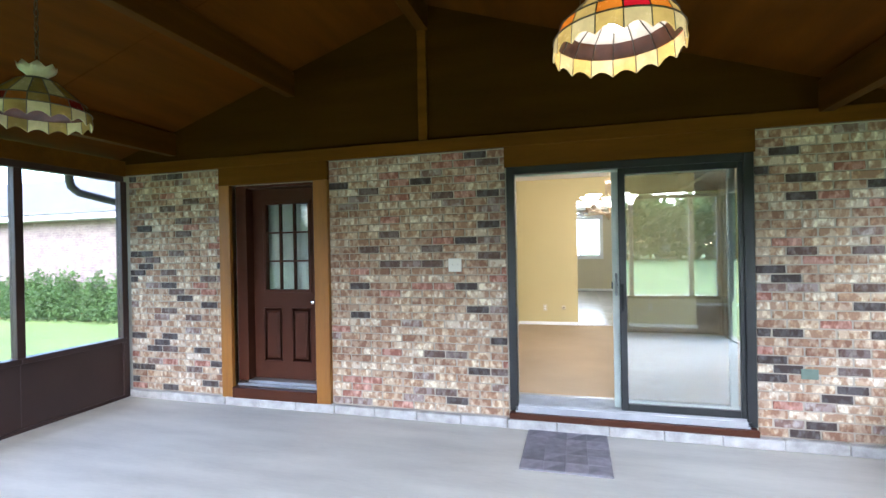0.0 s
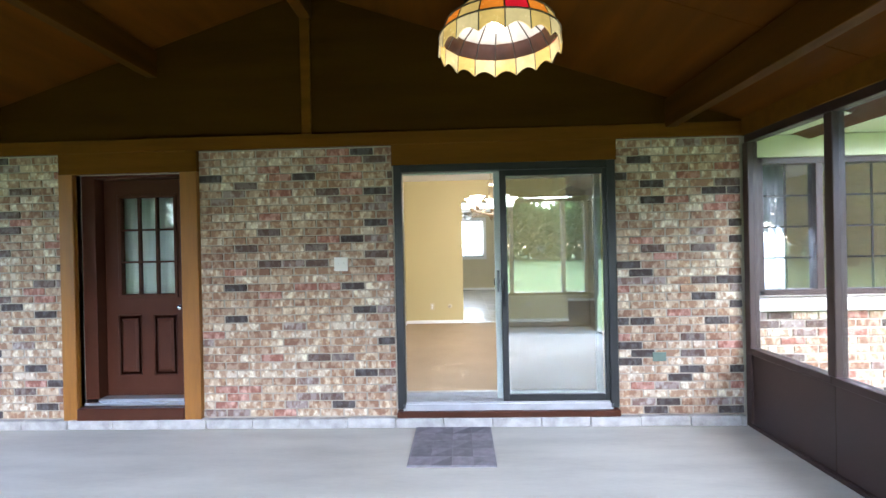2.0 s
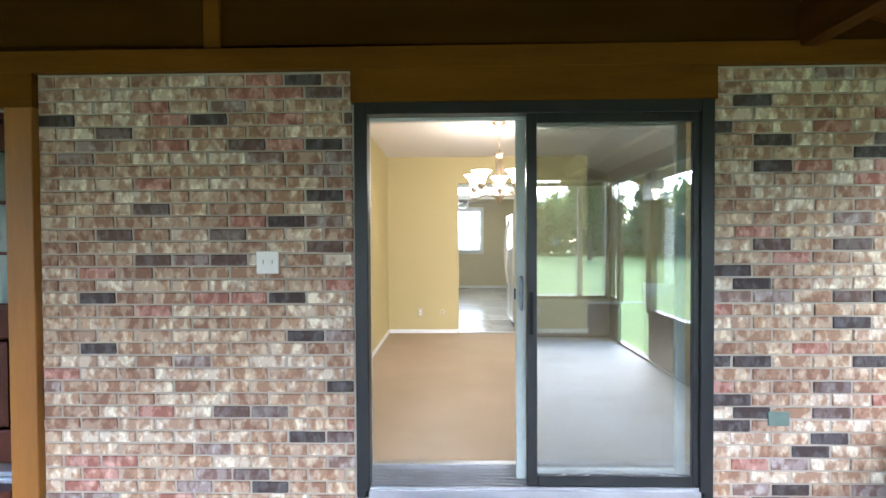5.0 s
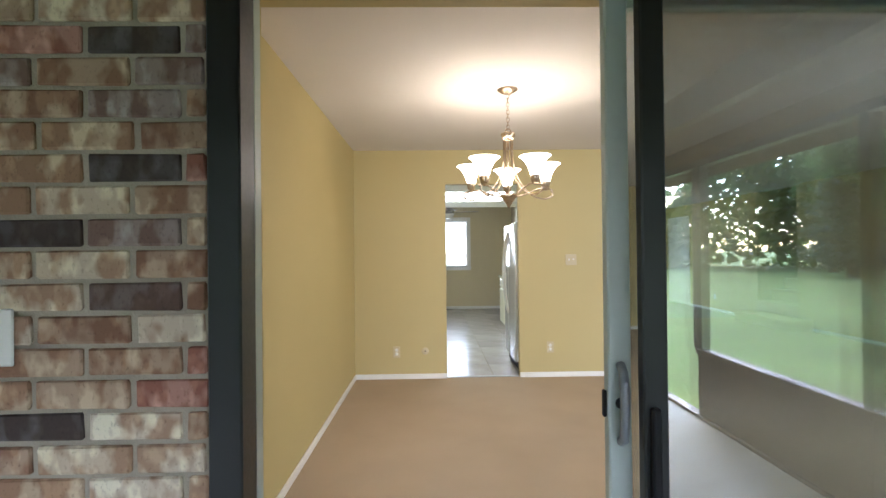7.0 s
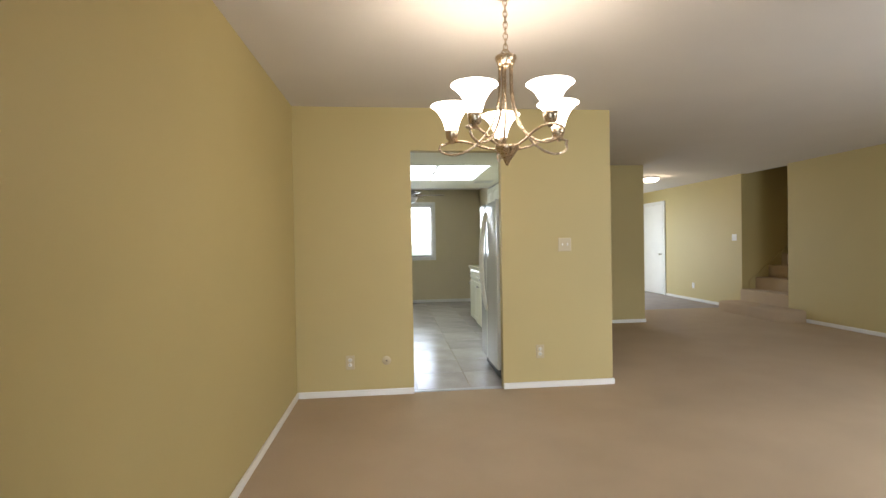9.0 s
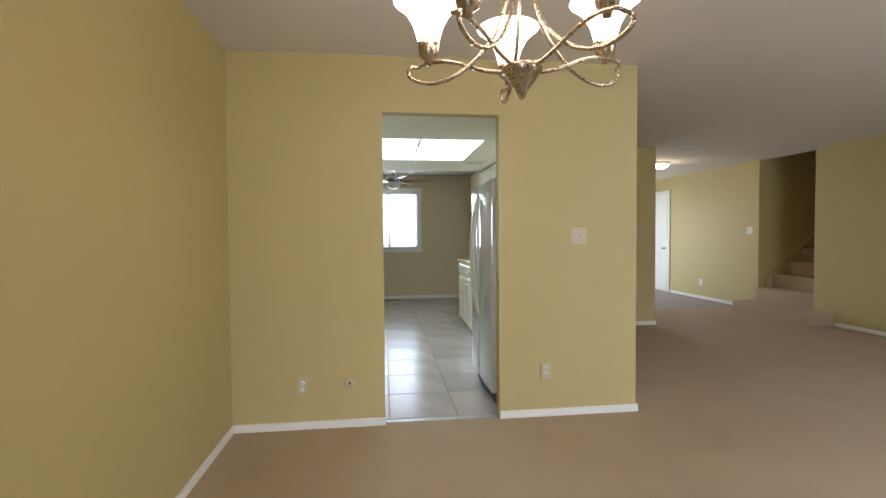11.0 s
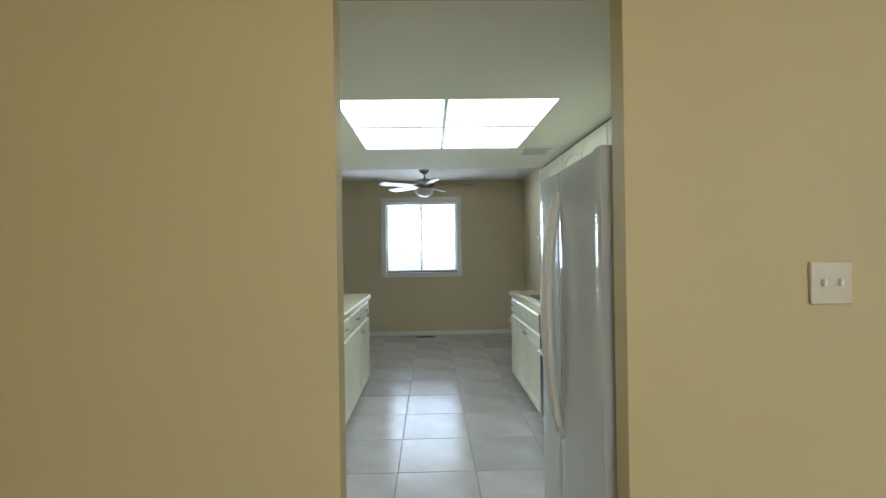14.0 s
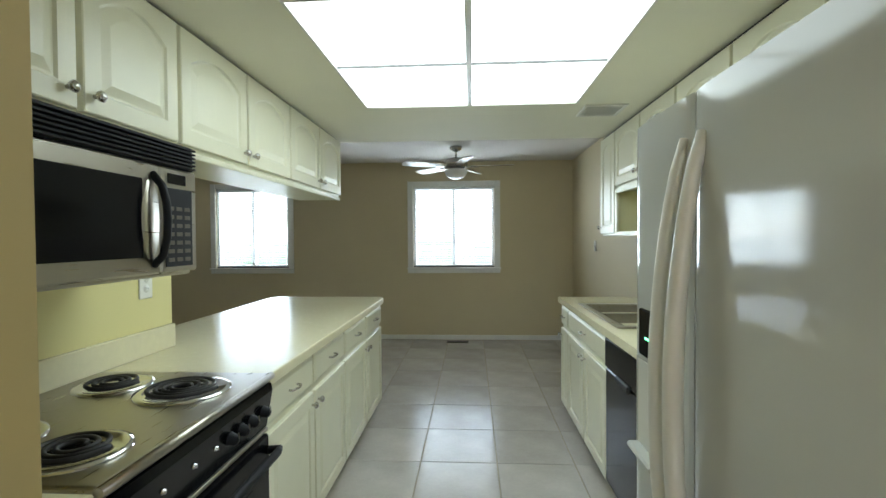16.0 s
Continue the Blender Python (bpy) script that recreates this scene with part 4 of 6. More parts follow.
def chandelier(x, y):
    t = thing("chandelier", (x, y, C), "five-light antique nickel chandelier with lit frosted bell shades", "chandelier")
    o = (x, y, 0)
    part("canopy", lathe([(0.0, C), (0.068, C), (0.066, C - 0.008), (0.03, C - 0.03), (0.012, C - 0.036), (0, C - 0.036)], 28, o), BRASSY, t)
    bm = bmesh.new()
    n, z0, z1 = 9, 2.36, C - 0.036
    for k in range(n):
        zc = z0 + (k + 0.5) * (z1 - z0) / n
        m = Matrix.Translation((x, y, zc)) @ Matrix.Rotation(radians(90 * (k % 2)), 4, "Z")
        m2 = tube([m @ Vector((0.010 * math.cos(q), 0, 0.019 * math.sin(q))) for q in [2 * math.pi * i / 10 for i in range(10)]], 0.0025, 5, True)
        me = bpy.data.meshes.new("tmp")
        m2.to_mesh(me)
        m2.free()
        bm.from_mesh(me)
        bpy.data.meshes.remove(me)
    part("chain", bm, BRASSY, t)
    part("loop", tube([(x + 0.018 * math.cos(q), y, 2.345 + 0.018 * math.sin(q)) for q in [2 * math.pi * i / 16 for i in range(16)]], 0.004, 6, True), BRASSY, t)
    part("top_hub", lathe([(0, 2.335), (0.048, 2.332), (0.05, 2.322), (0.036, 2.29), (0.03, 2.285), (0, 2.285)], 24, o), BRASSY, t)
    part("bottom_finial", lathe([(0, 1.929), (0.055, 1.924), (0.056, 1.912), (0.045, 1.899), (0.03, 1.877), (0.018, 1.862), (0.014, 1.854), (0.008, 1.839), (0, 1.834)], 24, o), BRASSY, t)
    for k in range(5):
        a = radians(83 + 72 * k)
        ca, sa = math.cos(a), math.sin(a)
        rz = [(0.030, 2.29), (0.030, 2.20), (0.038, 2.124), (0.065, 2.034), (0.115, 1.965), (0.18, 1.918), (0.25, 1.900), (0.305, 1.914), (0.322, 1.938), (0.296, 1.962), (0.24, 1.968), (0.18, 1.955), (0.12, 1.930), (0.06, 1.915), (0.02, 1.919)]
        fine = []
        for i in range(len(rz) - 1):
            p0, p1, p2, p3 = rz[max(i - 1, 0)], rz[i], rz[i + 1], rz[min(i + 2, len(rz) - 1)]
            for s in range(4):
                u = s / 4
                fine.append(tuple(0.5 * (2 * p1[c] + (p2[c] - p0[c]) * u + (2 * p0[c] - 5 * p1[c] + 4 * p2[c] - p3[c]) * u * u + (3 * p1[c] - p0[c] - 3 * p2[c] + p3[c]) * u ** 3) for c in (0, 1)))
        tw = lambda i: 0.028 * math.sin(math.pi * min(1, max(0, (i / len(fine) - 0.25) / 0.7)))
        pts = [(x + r * ca - tw(i) * sa * (1 if i < len(fine) * 0.62 else -1) * 0.5, y + r * sa + tw(i) * ca * (1 if i < len(fine) * 0.62 else -1) * 0.5, z) for i, (r, z) in enumerate(fine)]
        arm = part("arm", tube(pts, 0.0058, 8), BRASSY, t)
        c = (x + 0.265 * ca, y + 0.265 * sa, 0)
        part("cup", lathe([(0, 1.955), (0.01, 1.957), (0.012, 1.970), (0.026, 1.980), (0.03, 2.004), (0.032, 2.018), (0.0, 2.018)], 18, c), BRASSY, arm)
        part("shade", lathe([(r * 0.95, z - 0.042) for r, z in ((0.030, 2.054), (0.034, 2.074), (0.045, 2.109), (0.066, 2.144), (0.092, 2.169), (0.104, 2.176), (0.101, 2.177), (0.088, 2.166), (0.062, 2.142), (0.041, 2.109), (0.03, 2.074), (0.0, 2.064))], 28, c), SHADE, arm, "lit frosted bell shade").visible_shadow = False
        point_lamp("chandelier_bulb", (c[0], c[1], 2.104), CHAND_W, WARM, 0.05)
    return t


chandelier(0.519, 5.98)
wall_plate("wall_outlet", (-0.385, K0 - 0.001, 0.505), "-y", 0.072, 0.116, "cream wall outlet low on the yellow wall", IVORY, 0, True)
wall_plate("wall_outlet", (1.235, K0 - 0.001, 0.535), "-y", 0.072, 0.116, "cream wall outlet low on the yellow wall", IVORY, 0, True)
wall_plate("light_switch", (1.467, K0 - 0.001, 1.455), "-y", 0.116, 0.116, "cream double switch plate on the yellow wall", IVORY, 2)
cj = thing("cable_jack", (-0.085, K0, 0.51), "round cream cable jack on the yellow wall", "outlet")
part("cover_plate", lathe([(0, 0.006), (0.034, 0.005), (0.038, 0)], 24, (-0.085, K0, 0.51), "-y"), IVORY, cj)
part("jack", lathe([(0, 0.016), (0.006, 0.016), (0.007, 0.006)], 12, (-0.085, K0, 0.51), "-y"), DARKSLOT, cj)
struct("trim", box(0.143, K0 + 0.02, F - 0.003, 0.912, K0 + 0.07, F + 0.006, 0.003), ALU, "thin metal strip between carpet and tile", "trim")

# ==== living room, hall and stairs ====
st = thing("staircase", (EAST, 11.2, F), "carpeted staircase rising between yellow walls", "stairs")
sb = bmesh.new()
nose = [(EAST - 0.003, 11.66), (EAST - 0.40, 11.66)] + [(EAST - 0.27 - 0.15 * math.cos(q), 10.45 - 0.15 * math.sin(q)) for q in [radians(15 * i) for i in range(7)]] + [(EAST - 0.003, 10.30)]
lo, hi = ([sb.verts.new((a, b, z)) for a, b in nose] for z in (F, F + 0.178))
tread = sb.faces.new(hi)
sb.faces.new(lo[::-1])
for k in range(len(nose)):
    sb.faces.new((lo[k], lo[(k + 1) % len(nose)], hi[(k + 1) % len(nose)], hi[k]))
bmesh.ops.recalc_face_normals(sb, faces=sb.faces[:])
bmesh.ops.bevel(sb, geom=list(tread.edges), offset=0.035, segments=3, affect="EDGES", profile=0.5)
part("step", sb, CARPET, st, "wide carpeted bottom step with a rounded end")
for k in range(1, 12):
    xa = EAST + (0.005 if k == 1 else 0.29 + (k - 2) * 0.25)
    part("step", box(xa, 10.622, F, xa + (0.30 if k == 1 else 0.27), 11.668, F + 0.37 + 0.205 * (k - 1), 0.022, 3), CARPET, st)
sk_bm = bmesh.new()
sk_pts = [(EAST + 0.175, F + 0.30), (EAST + 2.9, F + 2.55), (EAST + 2.9, F + 2.80), (EAST + 0.175, F + 0.50)]
sk_lo, sk_hi = ([sk_bm.verts.new((a, y, b)) for a, b in sk_pts] for y in (11.652, 11.669))
sk_bm.faces.new(sk_lo)
sk_bm.faces.new(sk_hi[::-1])
for k in range(4):
    sk_bm.faces.new((sk_lo[k], sk_lo[(k + 1) % 4], sk_hi[(k + 1) % 4], sk_hi[k]))
part("skirt_board", sk_bm, YELLOW, st)
ceil_lamp = thing("ceiling_light", (4.66, 12.10, C), "lit flush-mount ceiling light with a white glass bowl", "ceiling light")
part("base", lathe([(0, C), (0.15, C), (0.155, C - 0.02), (0.14, C - 0.03), (0, C - 0.03)], 28, (4.66, 12.10, 0)), NICKEL, ceil_lamp)
part("bowl", lathe([(0.145, C - 0.03), (0.135, C - 0.06), (0.09, C - 0.09), (0.03, C - 0.10), (0, C - 0.10)], 28, (4.66, 12.10, 0)), FLUSH, ceil_lamp, "lit white glass bowl").visible_shadow = False
point_lamp("hall_bulb", (4.66, 12.10, C - 0.16), HALL_W, WARM, 0.08)
hd = struct("door_3", bmesh.new(), WHITE, "white painted closed hall door", "door")
part("slab", box(EAST + 0.02, 14.11, F + 0.01, EAST + 0.05, 14.95, 2.29, 0.004), WHITE, hd)
part("casing", boxes([(EAST + 0.025, 14.04, F, EAST + 0.05, 14.105, 2.36), (EAST + 0.025, 14.955, F, EAST + 0.05, 15.02, 2.36), (EAST + 0.025, 14.105, 2.295, EAST + 0.05, 14.955, 2.36)], 0.004), WHITE, hd)
part("door_knob", lathe([(0, 0.06), (0.024, 0.05), (0.02, 0.03), (0.01, 0.02), (0.024, 0.004), (0.024, 0)], 16, (EAST + 0.02, 14.18, 1.15), "-x"), NICKEL, hd)
wall_plate("wall_outlet", (EAST + 0.049, 13.05, 0.53), "-x", 0.072, 0.116, "cream wall outlet on the hall wall", PLASTIC, 0, True)
wall_plate("light_switch", (EAST + 0.049, 11.85, 1.50), "-x", 0.118, 0.116, "cream switch plate beside the stairs", PLASTIC, 2)

# ==== kitchen ====


def door_bm(w, h, arch=0.0, thick=0.02):
    """A raised-panel cabinet door, seen from +x: its foot at the origin, w along y, h up."""
    bm = bmesh.new()
    n = 10

    def loop(ins, x, rise):
        pts = [(ins, ins), (w - ins, ins)]
        for k in range(n + 1):
            u = k / n
            pts.append((w - ins - u * (w - 2 * ins), h - ins - rise * (2 * u - 1) ** 2))
        return [bm.verts.new((x, a, b)) for a, b in pts]

    fr = min(0.055, w * 0.18)
    rings = [loop(0, 0, 0), loop(0, thick - 0.003, 0), loop(0.003, thick, 0), loop(fr, thick, arch), loop(fr + 0.006, thick - 0.007, arch), loop(fr + 0.012, thick - 0.007, arch), loop(fr + 0.034, thick - 0.001, arch), loop(fr + 0.038, thick, arch)]
    for p, q in zip(rings, rings[1:]):
        for k in range(len(p)):
            bm.faces.new((p[k], p[(k + 1) % len(p)], q[(k + 1) % len(p)], q[k]))
    bm.faces.new(rings[-1])
    bm.faces.new(rings[0][::-1])
    bmesh.ops.recalc_face_normals(bm, faces=bm.faces[:])
    return bm


def drawer_bm(w, h, thick=0.02):
    bm = bmesh.new()
    rings = [[bm.verts.new((x, a, b)) for a, b in ((i, i), (w - i, i), (w - i, h - i), (i, h - i))] for i, x in ((0, 0), (0, thick - 0.008), (0.012, thick - 0.002), (0.016, thick))]
    for p, q in zip(rings, rings[1:]):
        for k in range(4):
            bm.faces.new((p[k], p[(k + 1) % 4], q[(k + 1) % 4], q[k]))
    bm.faces.new(rings[-1])
    bm.faces.new(rings[0][::-1])
    bmesh.ops.recalc_face_normals(bm, faces=bm.faces[:])
    return bm


def facing(x, y, z, side):
    """Puts a front built for +x at the cabinet's face; side -1 turns it to look the other way."""
    return Matrix.Translation((x, y, z)) @ (Matrix.Identity(4) if side > 0 else Matrix.Rotation(radians(180), 4, "Z"))


def knob(parent, x, y, z, side):
    part("knob", lathe([(0, 0.03), (0.009, 0.029), (0.0155, 0.022), (0.013, 0.014), (0.006, 0.010), (0.006, 0.0)], 16, (x, y, z), "x" if side > 0 else "-x"), NICKEL, parent, "brushed nickel knob")


def pull(parent, x, y, z, side):
    s = side
    part("pull", tube([(x, y - 0.042, z), (x + s * 0.018, y - 0.040, z), (x + s * 0.026, y - 0.02, z + 0.003), (x + s * 0.022, y, z - 0.004), (x + s * 0.026, y + 0.02, z + 0.003), (x + s * 0.018, y + 0.040, z), (x, y + 0.042, z)], 0.0048, 7), NICKEL, parent, "brushed nickel pull")


def cabinet(name, y0, y1, z0, z1, xf, xb, side, doors, label, arch=0.0, drawers=0, kick=False, knobs="low", toe=0.07):
    """A cabinet unit with framed fronts; xf its face, xb its back."""
    t = thing(name, (xf, (y0 + y1) / 2, z0), label, "cabinet", "kitchen cabinets")
    foot = z0 + (0.09 if kick else 0)
    part("body", box(xb, y0 + 0.001, foot, xf, y1 - 0.001, z1, 0.002), CAB, t)
    if kick:
        part("toe_kick", box(xb, y0 + 0.002, z0, xf - side * toe, y1 - 0.002, foot), CAB, t)
    dz = 0.0
    wd = (y1 - y0) / max(doors, 1)
    if drawers:
        wr = (y1 - y0) / drawers
        for i in range(drawers):
            a = y0 + i * wr + 0.012
            bm = drawer_bm(wr - 0.024, 0.135)
            bm.transform(facing(xf, a if side > 0 else a + wr - 0.024, z1 - 0.155, side))
            d = part("drawer_front", bm, CAB, t)
            pull(d, xf + side * 0.02, a + (wr - 0.024) / 2, z1 - 0.155 + 0.068, side)
        dz = 0.175
    elif kick:
        dz = 0.02
    hh = z1 - foot - dz - 0.03
    for i in range(doors):
        a = y0 + i * wd + 0.012
        bm = door_bm(wd - 0.02, hh, arch)
        bm.transform(facing(xf, a if side > 0 else a + wd - 0.02, foot + 0.018, side))
        d = part("cabinet_door", bm, CAB, t)
        left = (i % 2 == 0) if doors > 1 else True
        ky = a + (wd - 0.02 - 0.032 if left else 0.032)
        knob(d, xf + side * 0.02, ky, foot + 0.018 + (0.045 if knobs == "low" else hh - 0.05), side)
    return t


UX = -0.50
cabinet("wall_cabinet", 8.30, 9.115, 1.902, KC - 0.008, UX, -0.815, 1, 2, "cream wall cabinet with arched doors above the microwave", 0.05)
cabinet("wall_cabinet", 9.115, 10.095, 1.902, KC - 0.008, UX, -0.815, 1, 2, "cream wall cabinet with arched raised-panel doors", 0.05)
cabinet("wall_cabinet", 10.095, 11.085, 1.902, KC - 0.008, UX, -0.815, 1, 2, "cream wall cabinet with arched raised-panel doors", 0.05)
cabinet("wall_cabinet", 7.935, 8.30, 1.60, KC - 0.008, UX, -0.815, 1, 1, "cream wall cabinet beside the doorway wall", 0.05)
# solid dark filler that draws the shadow between cabinet tops and ceiling
struct("trim", box(-0.82, 7.935, KC - 0.008, UX - 0.006, 11.08, KC - 0.001), DARKSLOT, "dark strip painted as the shadow line above the wall cabinets", "trim")
struct("trim", box(UX - 0.02, 9.12, 1.880, UX + 0.012, 11.085, 1.902, 0.004), CAB, "light rail under the wall cabinets", "trim")
struct("trim", box(UX - 0.30, 9.12, 1.886, UX - 0.02, 11.083, 1.902), CAB, "underside panel of the wall cabinets", "trim")

BX = -0.245
cabinet("base_cabinet", 9.16, 10.205, F, 1.088, BX, -0.82, 1, 2, "cream base cabinet with two drawers and two doors", 0, 2, True, "high")
cabinet("base_cabinet", 10.205, 11.29, F, 1.088, BX, -0.82, 1, 2, "cream base cabinet at the end of the peninsula", 0, 2, True, "high")
cabinet("base_cabinet", 7.935, 8.385, F, 1.088, BX, -0.815, 1, 1, "cream base cabinet beside the range", 0, 1, True, "high")


def slab_top(name, pts, z0, z1, label, round_at=()):
    bm = bmesh.new()
    out = []
    for i, p in enumerate(pts):
        if i in round_at:
            a, b = Vector(pts[i - 1]), Vector(pts[(i + 1) % len(pts)])
            c, r = Vector(p), 0.09
            u, v = (a - c).normalized() * r, (b - c).normalized() * r
            for k in range(7):
                q = k / 6 * math.pi / 2
                out.append(c + u * (1 - math.sin(q)) + v * (1 - math.cos(q)))
        else:
            out.append(Vector(p))
    lo = [bm.verts.new((p.x, p.y, z0)) for p in out]
    hi = [bm.verts.new((p.x, p.y, z1)) for p in out]
    top = bm.faces.new(hi)
    bm.faces.new(lo[::-1])
    for k in range(len(out)):
        bm.faces.new((lo[k], lo[(k + 1) % len(out)], hi[(k + 1) % len(out)], hi[k]))
    bmesh.ops.recalc_face_normals(bm, faces=bm.faces[:])
    bmesh.ops.bevel(bm, geom=list(top.edges), offset=0.006, segments=2, affect="EDGES", profile=0.5)
    return single(name, bm, LAMINATE, label, "countertop")


slab_top("countertop", [(-0.20, 9.152), (-0.20, 11.33), (-1.12, 11.33), (-1.12, 9.575), (-0.818, 9.575), (-0.818, 9.152)], 1.09, 1.131, "cream laminate peninsula top with rounded corners", (1, 2))
slab_top("countertop", [(-0.20, 7.935), (-0.20, 8.388), (-0.818, 8.388), (-0.818, 7.935)], 1.09, 1.131, "short cream laminate top beside the range")
single("backsplash", boxes([(-0.819, 7.935, 1.132, -0.80, 9.565, 1.232)], 0.003), LAMINATE, "low cream laminate backsplash strip", "backsplash")
single("peninsula_back", box(-0.84, 9.58, F, -0.822, 11.285, 1.088, 0.002), CAB, "plain cream back panel of the peninsula", "panel")
wall_plate("wall_outlet", (-0.8195, 9.40, 1.42), "+x", 0.076, 0.122, "cream wall outlet above the backsplash", PLASTIC, 0, True)


def stove():
    t = thing("range", (-0.5, 8.77, F), "black electric coil range with a brushed steel cooktop", "range")
    y0, y1, xf, xb = 8.392, 9.148, -0.225, -0.80
    part("body", box(xb, y0, F + 0.02, xf - 0.02, y1, 1.105, 0.004), BLACK, t)
    part("cooktop", box(xb, y0 - 0.003, 1.106, xf + 0.03, y1 + 0.003, 1.138, 0.01, 3), STEEL, t, "brushed steel cooktop")
    for by, bx, r in ((8.98, -0.625, 0.088), (8.94, -0.375, 0.112), (8.56, -0.625, 0.112), (8.53, -0.36, 0.088)):
        b = part("burner_pan", lathe([(r + 0.022, 1.139), (r + 0.02, 1.145), (r + 0.006, 1.146), (r - 0.004, 1.141), (r * 0.5, 1.139), (0, 1.1385)], 32, (bx, by, 0)), CHROME, t, "chrome drip pan")
        pts = []
        turns = 4 if r > 0.1 else 3
        for k in range(turns * 22 + 1):
            a = 2 * math.pi * k / 22
            rr = 0.02 + (r - 0.028) * k / (turns * 22)
            pts.append((bx + rr * math.cos(a), by + rr * math.sin(a), 1.153))
        part("coil", tube(pts, 0.0062, 6), COIL, b, "black spiral heating coil")
    bm = bmesh.new()
    prof = [(xf - 0.02, 1.104), (xf + 0.03, 1.104), (xf + 0.035, 1.08), (xf + 0.012, 0.955), (xf - 0.02, 0.955)]
    sides = [[bm.verts.new((px, y, pz)) for px, pz in prof] for y in (y0 + 0.002, y1 - 0.002)]
    bm.faces.new(sides[0][::-1])
    bm.faces.new(sides[1])
    for k in range(5):
        bm.faces.new((sides[0][k], sides[0][(k + 1) % 5], sides[1][(k + 1) % 5], sides[1][k]))
    bmesh.ops.recalc_face_normals(bm, faces=bm.faces[:])
    cp = part("control_panel", bm, BLACK, t)
    for ky in (8.875, 8.94, 9.005, 9.09):
        kb = lathe([(0, 0.028), (0.010, 0.027), (0.016, 0.021), (0.018, 0.006), (0.021, 0)], 16, (0, 0, 0), "x")
        kb.transform(Matrix.Translation((xf + 0.024, ky, 1.025)) @ Matrix.Rotation(radians(10), 4, "Y"))
        kk = part("knob", kb, MATTEBLACK, cp, "black control knob")
        part("pointer", box(xf + 0.050, ky - 0.0015, 1.026, xf + 0.0535, ky + 0.0015, 1.042), STEEL, cp, "pale pointer mark")
    for ky in (8.47, 8.58, 8.70, 8.80):
        part("indicator_stud", lathe([(0, 0.012), (0.005, 0.011), (0.0075, 0.004), (0.009, 0)], 12, (xf + 0.022, ky, 1.03), "x"), CHROME, cp, "small chrome stud")
    part("cooktop_lip", tube([(xf + 0.031, y0 - 0.002, 1.128), (xf + 0.031, y1 + 0.002, 1.128)], 0.0115, 10), STEEL, t, "rolled steel front lip")
    part("trim_strip", box(xf - 0.01, y0 + 0.003, 0.938, xf + 0.018, y1 - 0.003, 0.953, 0.003), STEEL, t, "steel trim strip")
    od = part("oven_door", box(xf - 0.02, y0 + 0.005, 0.42, xf + 0.022, y1 - 0.005, 0.932, 0.006), BLACK, t, "black glass oven door")
    part("oven_window", box(xf + 0.022, y0 + 0.13, 0.52, xf + 0.024, y1 - 0.13, 0.80, 0.001), BLACK, od)
    part("oven_handle", tube([(xf + 0.02, y0 + 0.06, 0.875), (xf + 0.06, y0 + 0.062, 0.88), (xf + 0.065, y0 + 0.1, 0.88), (xf + 0.065, y1 - 0.04, 0.88), (xf + 0.06, y1 - 0.012, 0.88), (xf + 0.02, y1 - 0.01, 0.875)], 0.014, 8), MATTEBLACK, od, "black bar handle")
    part("storage_drawer", box(xf - 0.02, y0 + 0.005, F + 0.05, xf + 0.018, y1 - 0.005, 0.41, 0.006), BLACK, t)
    return t


stove()


def microwave():
    t = thing("microwave", (-0.6, 8.75, 1.5), "stainless over-the-range microwave with a black window", "microwave")
    y0, y1, z0, z1, xf = 8.38, 9.10, 1.482, 1.896, -0.42
    part("body", box(-0.815, y0, z0, xf - 0.025, y1, z1, 0.004), STEEL, t)
    v = part("vent_grille", box(xf - 0.025, y0, z1 - 0.078, xf - 0.012, y1, z1 - 0.002), MATTEBLACK, t, "black vent grille")
    for i in range(6):
        part("slat", box(xf - 0.014, y0 + 0.004, z1 - 0.076 + i * 0.0122, xf + 0.004, y1 - 0.004, z1 - 0.0695 + i * 0.0122, 0.002), MATTEBLACK, v)
    dr = part("door", box(xf - 0.025, y0, z0 + 0.012, xf, y1 - 0.185, z1 - 0.082, 0.006), STEEL, t)
    part("window", box(xf, y0 + 0.05, z0 + 0.062, xf + 0.003, y1 - 0.262, z1 - 0.13, 0.001), BLACK, dr, "black glass window")
    pts = [(xf - 0.002, 8.885 + 0.0, 1.52), (xf + 0.028, 8.885, 1.55), (xf + 0.040, 8.885, 1.60), (xf + 0.043, 8.885, 1.65), (xf + 0.040, 8.885, 1.70), (xf + 0.028, 8.885, 1.75), (xf - 0.002, 8.885, 1.785)]
    part("handle", tube(pts, 0.011, 10), MATTEBLACK, dr, "black bowed handle")
    part("handle_plate", (lambda bm: (bm.transform(Matrix.Translation((xf + 0.001, 8.868, 1.652)) @ Matrix.Diagonal((0.2, 0.038, 0.115, 1))), bm)[1])(lathe([(0, 0.02), (0.95, 0.02), (1.0, 0.0)], 24, (0, 0, 0), "x")), STEEL, dr, "steel oval behind the handle")
    pn = part("control_panel", box(xf - 0.025, y1 - 0.183, z0 + 0.012, xf, y1, z1 - 0.082, 0.006), STEEL, t)
    pf = part("keypad", box(xf, y1 - 0.165, z0 + 0.03, xf + 0.003, y1 - 0.03, z1 - 0.145, 0.001), MATTEBLACK, pn, "black keypad")
    for i in range(3):
        for k in range(7):
            part("button", box(xf + 0.003, y1 - 0.155 + i * 0.041, z0 + 0.045 + k * 0.026, xf + 0.0045, y1 - 0.155 + i * 0.041 + 0.03, z0 + 0.045 + k * 0.026 + 0.012, 0.001), LEAD, pn)
    part("display", box(xf, y1 - 0.15, z1 - 0.132, xf + 0.002, y1 - 0.06, z1 - 0.10, 0.001), BLACK, pn, "dark display")
    return t


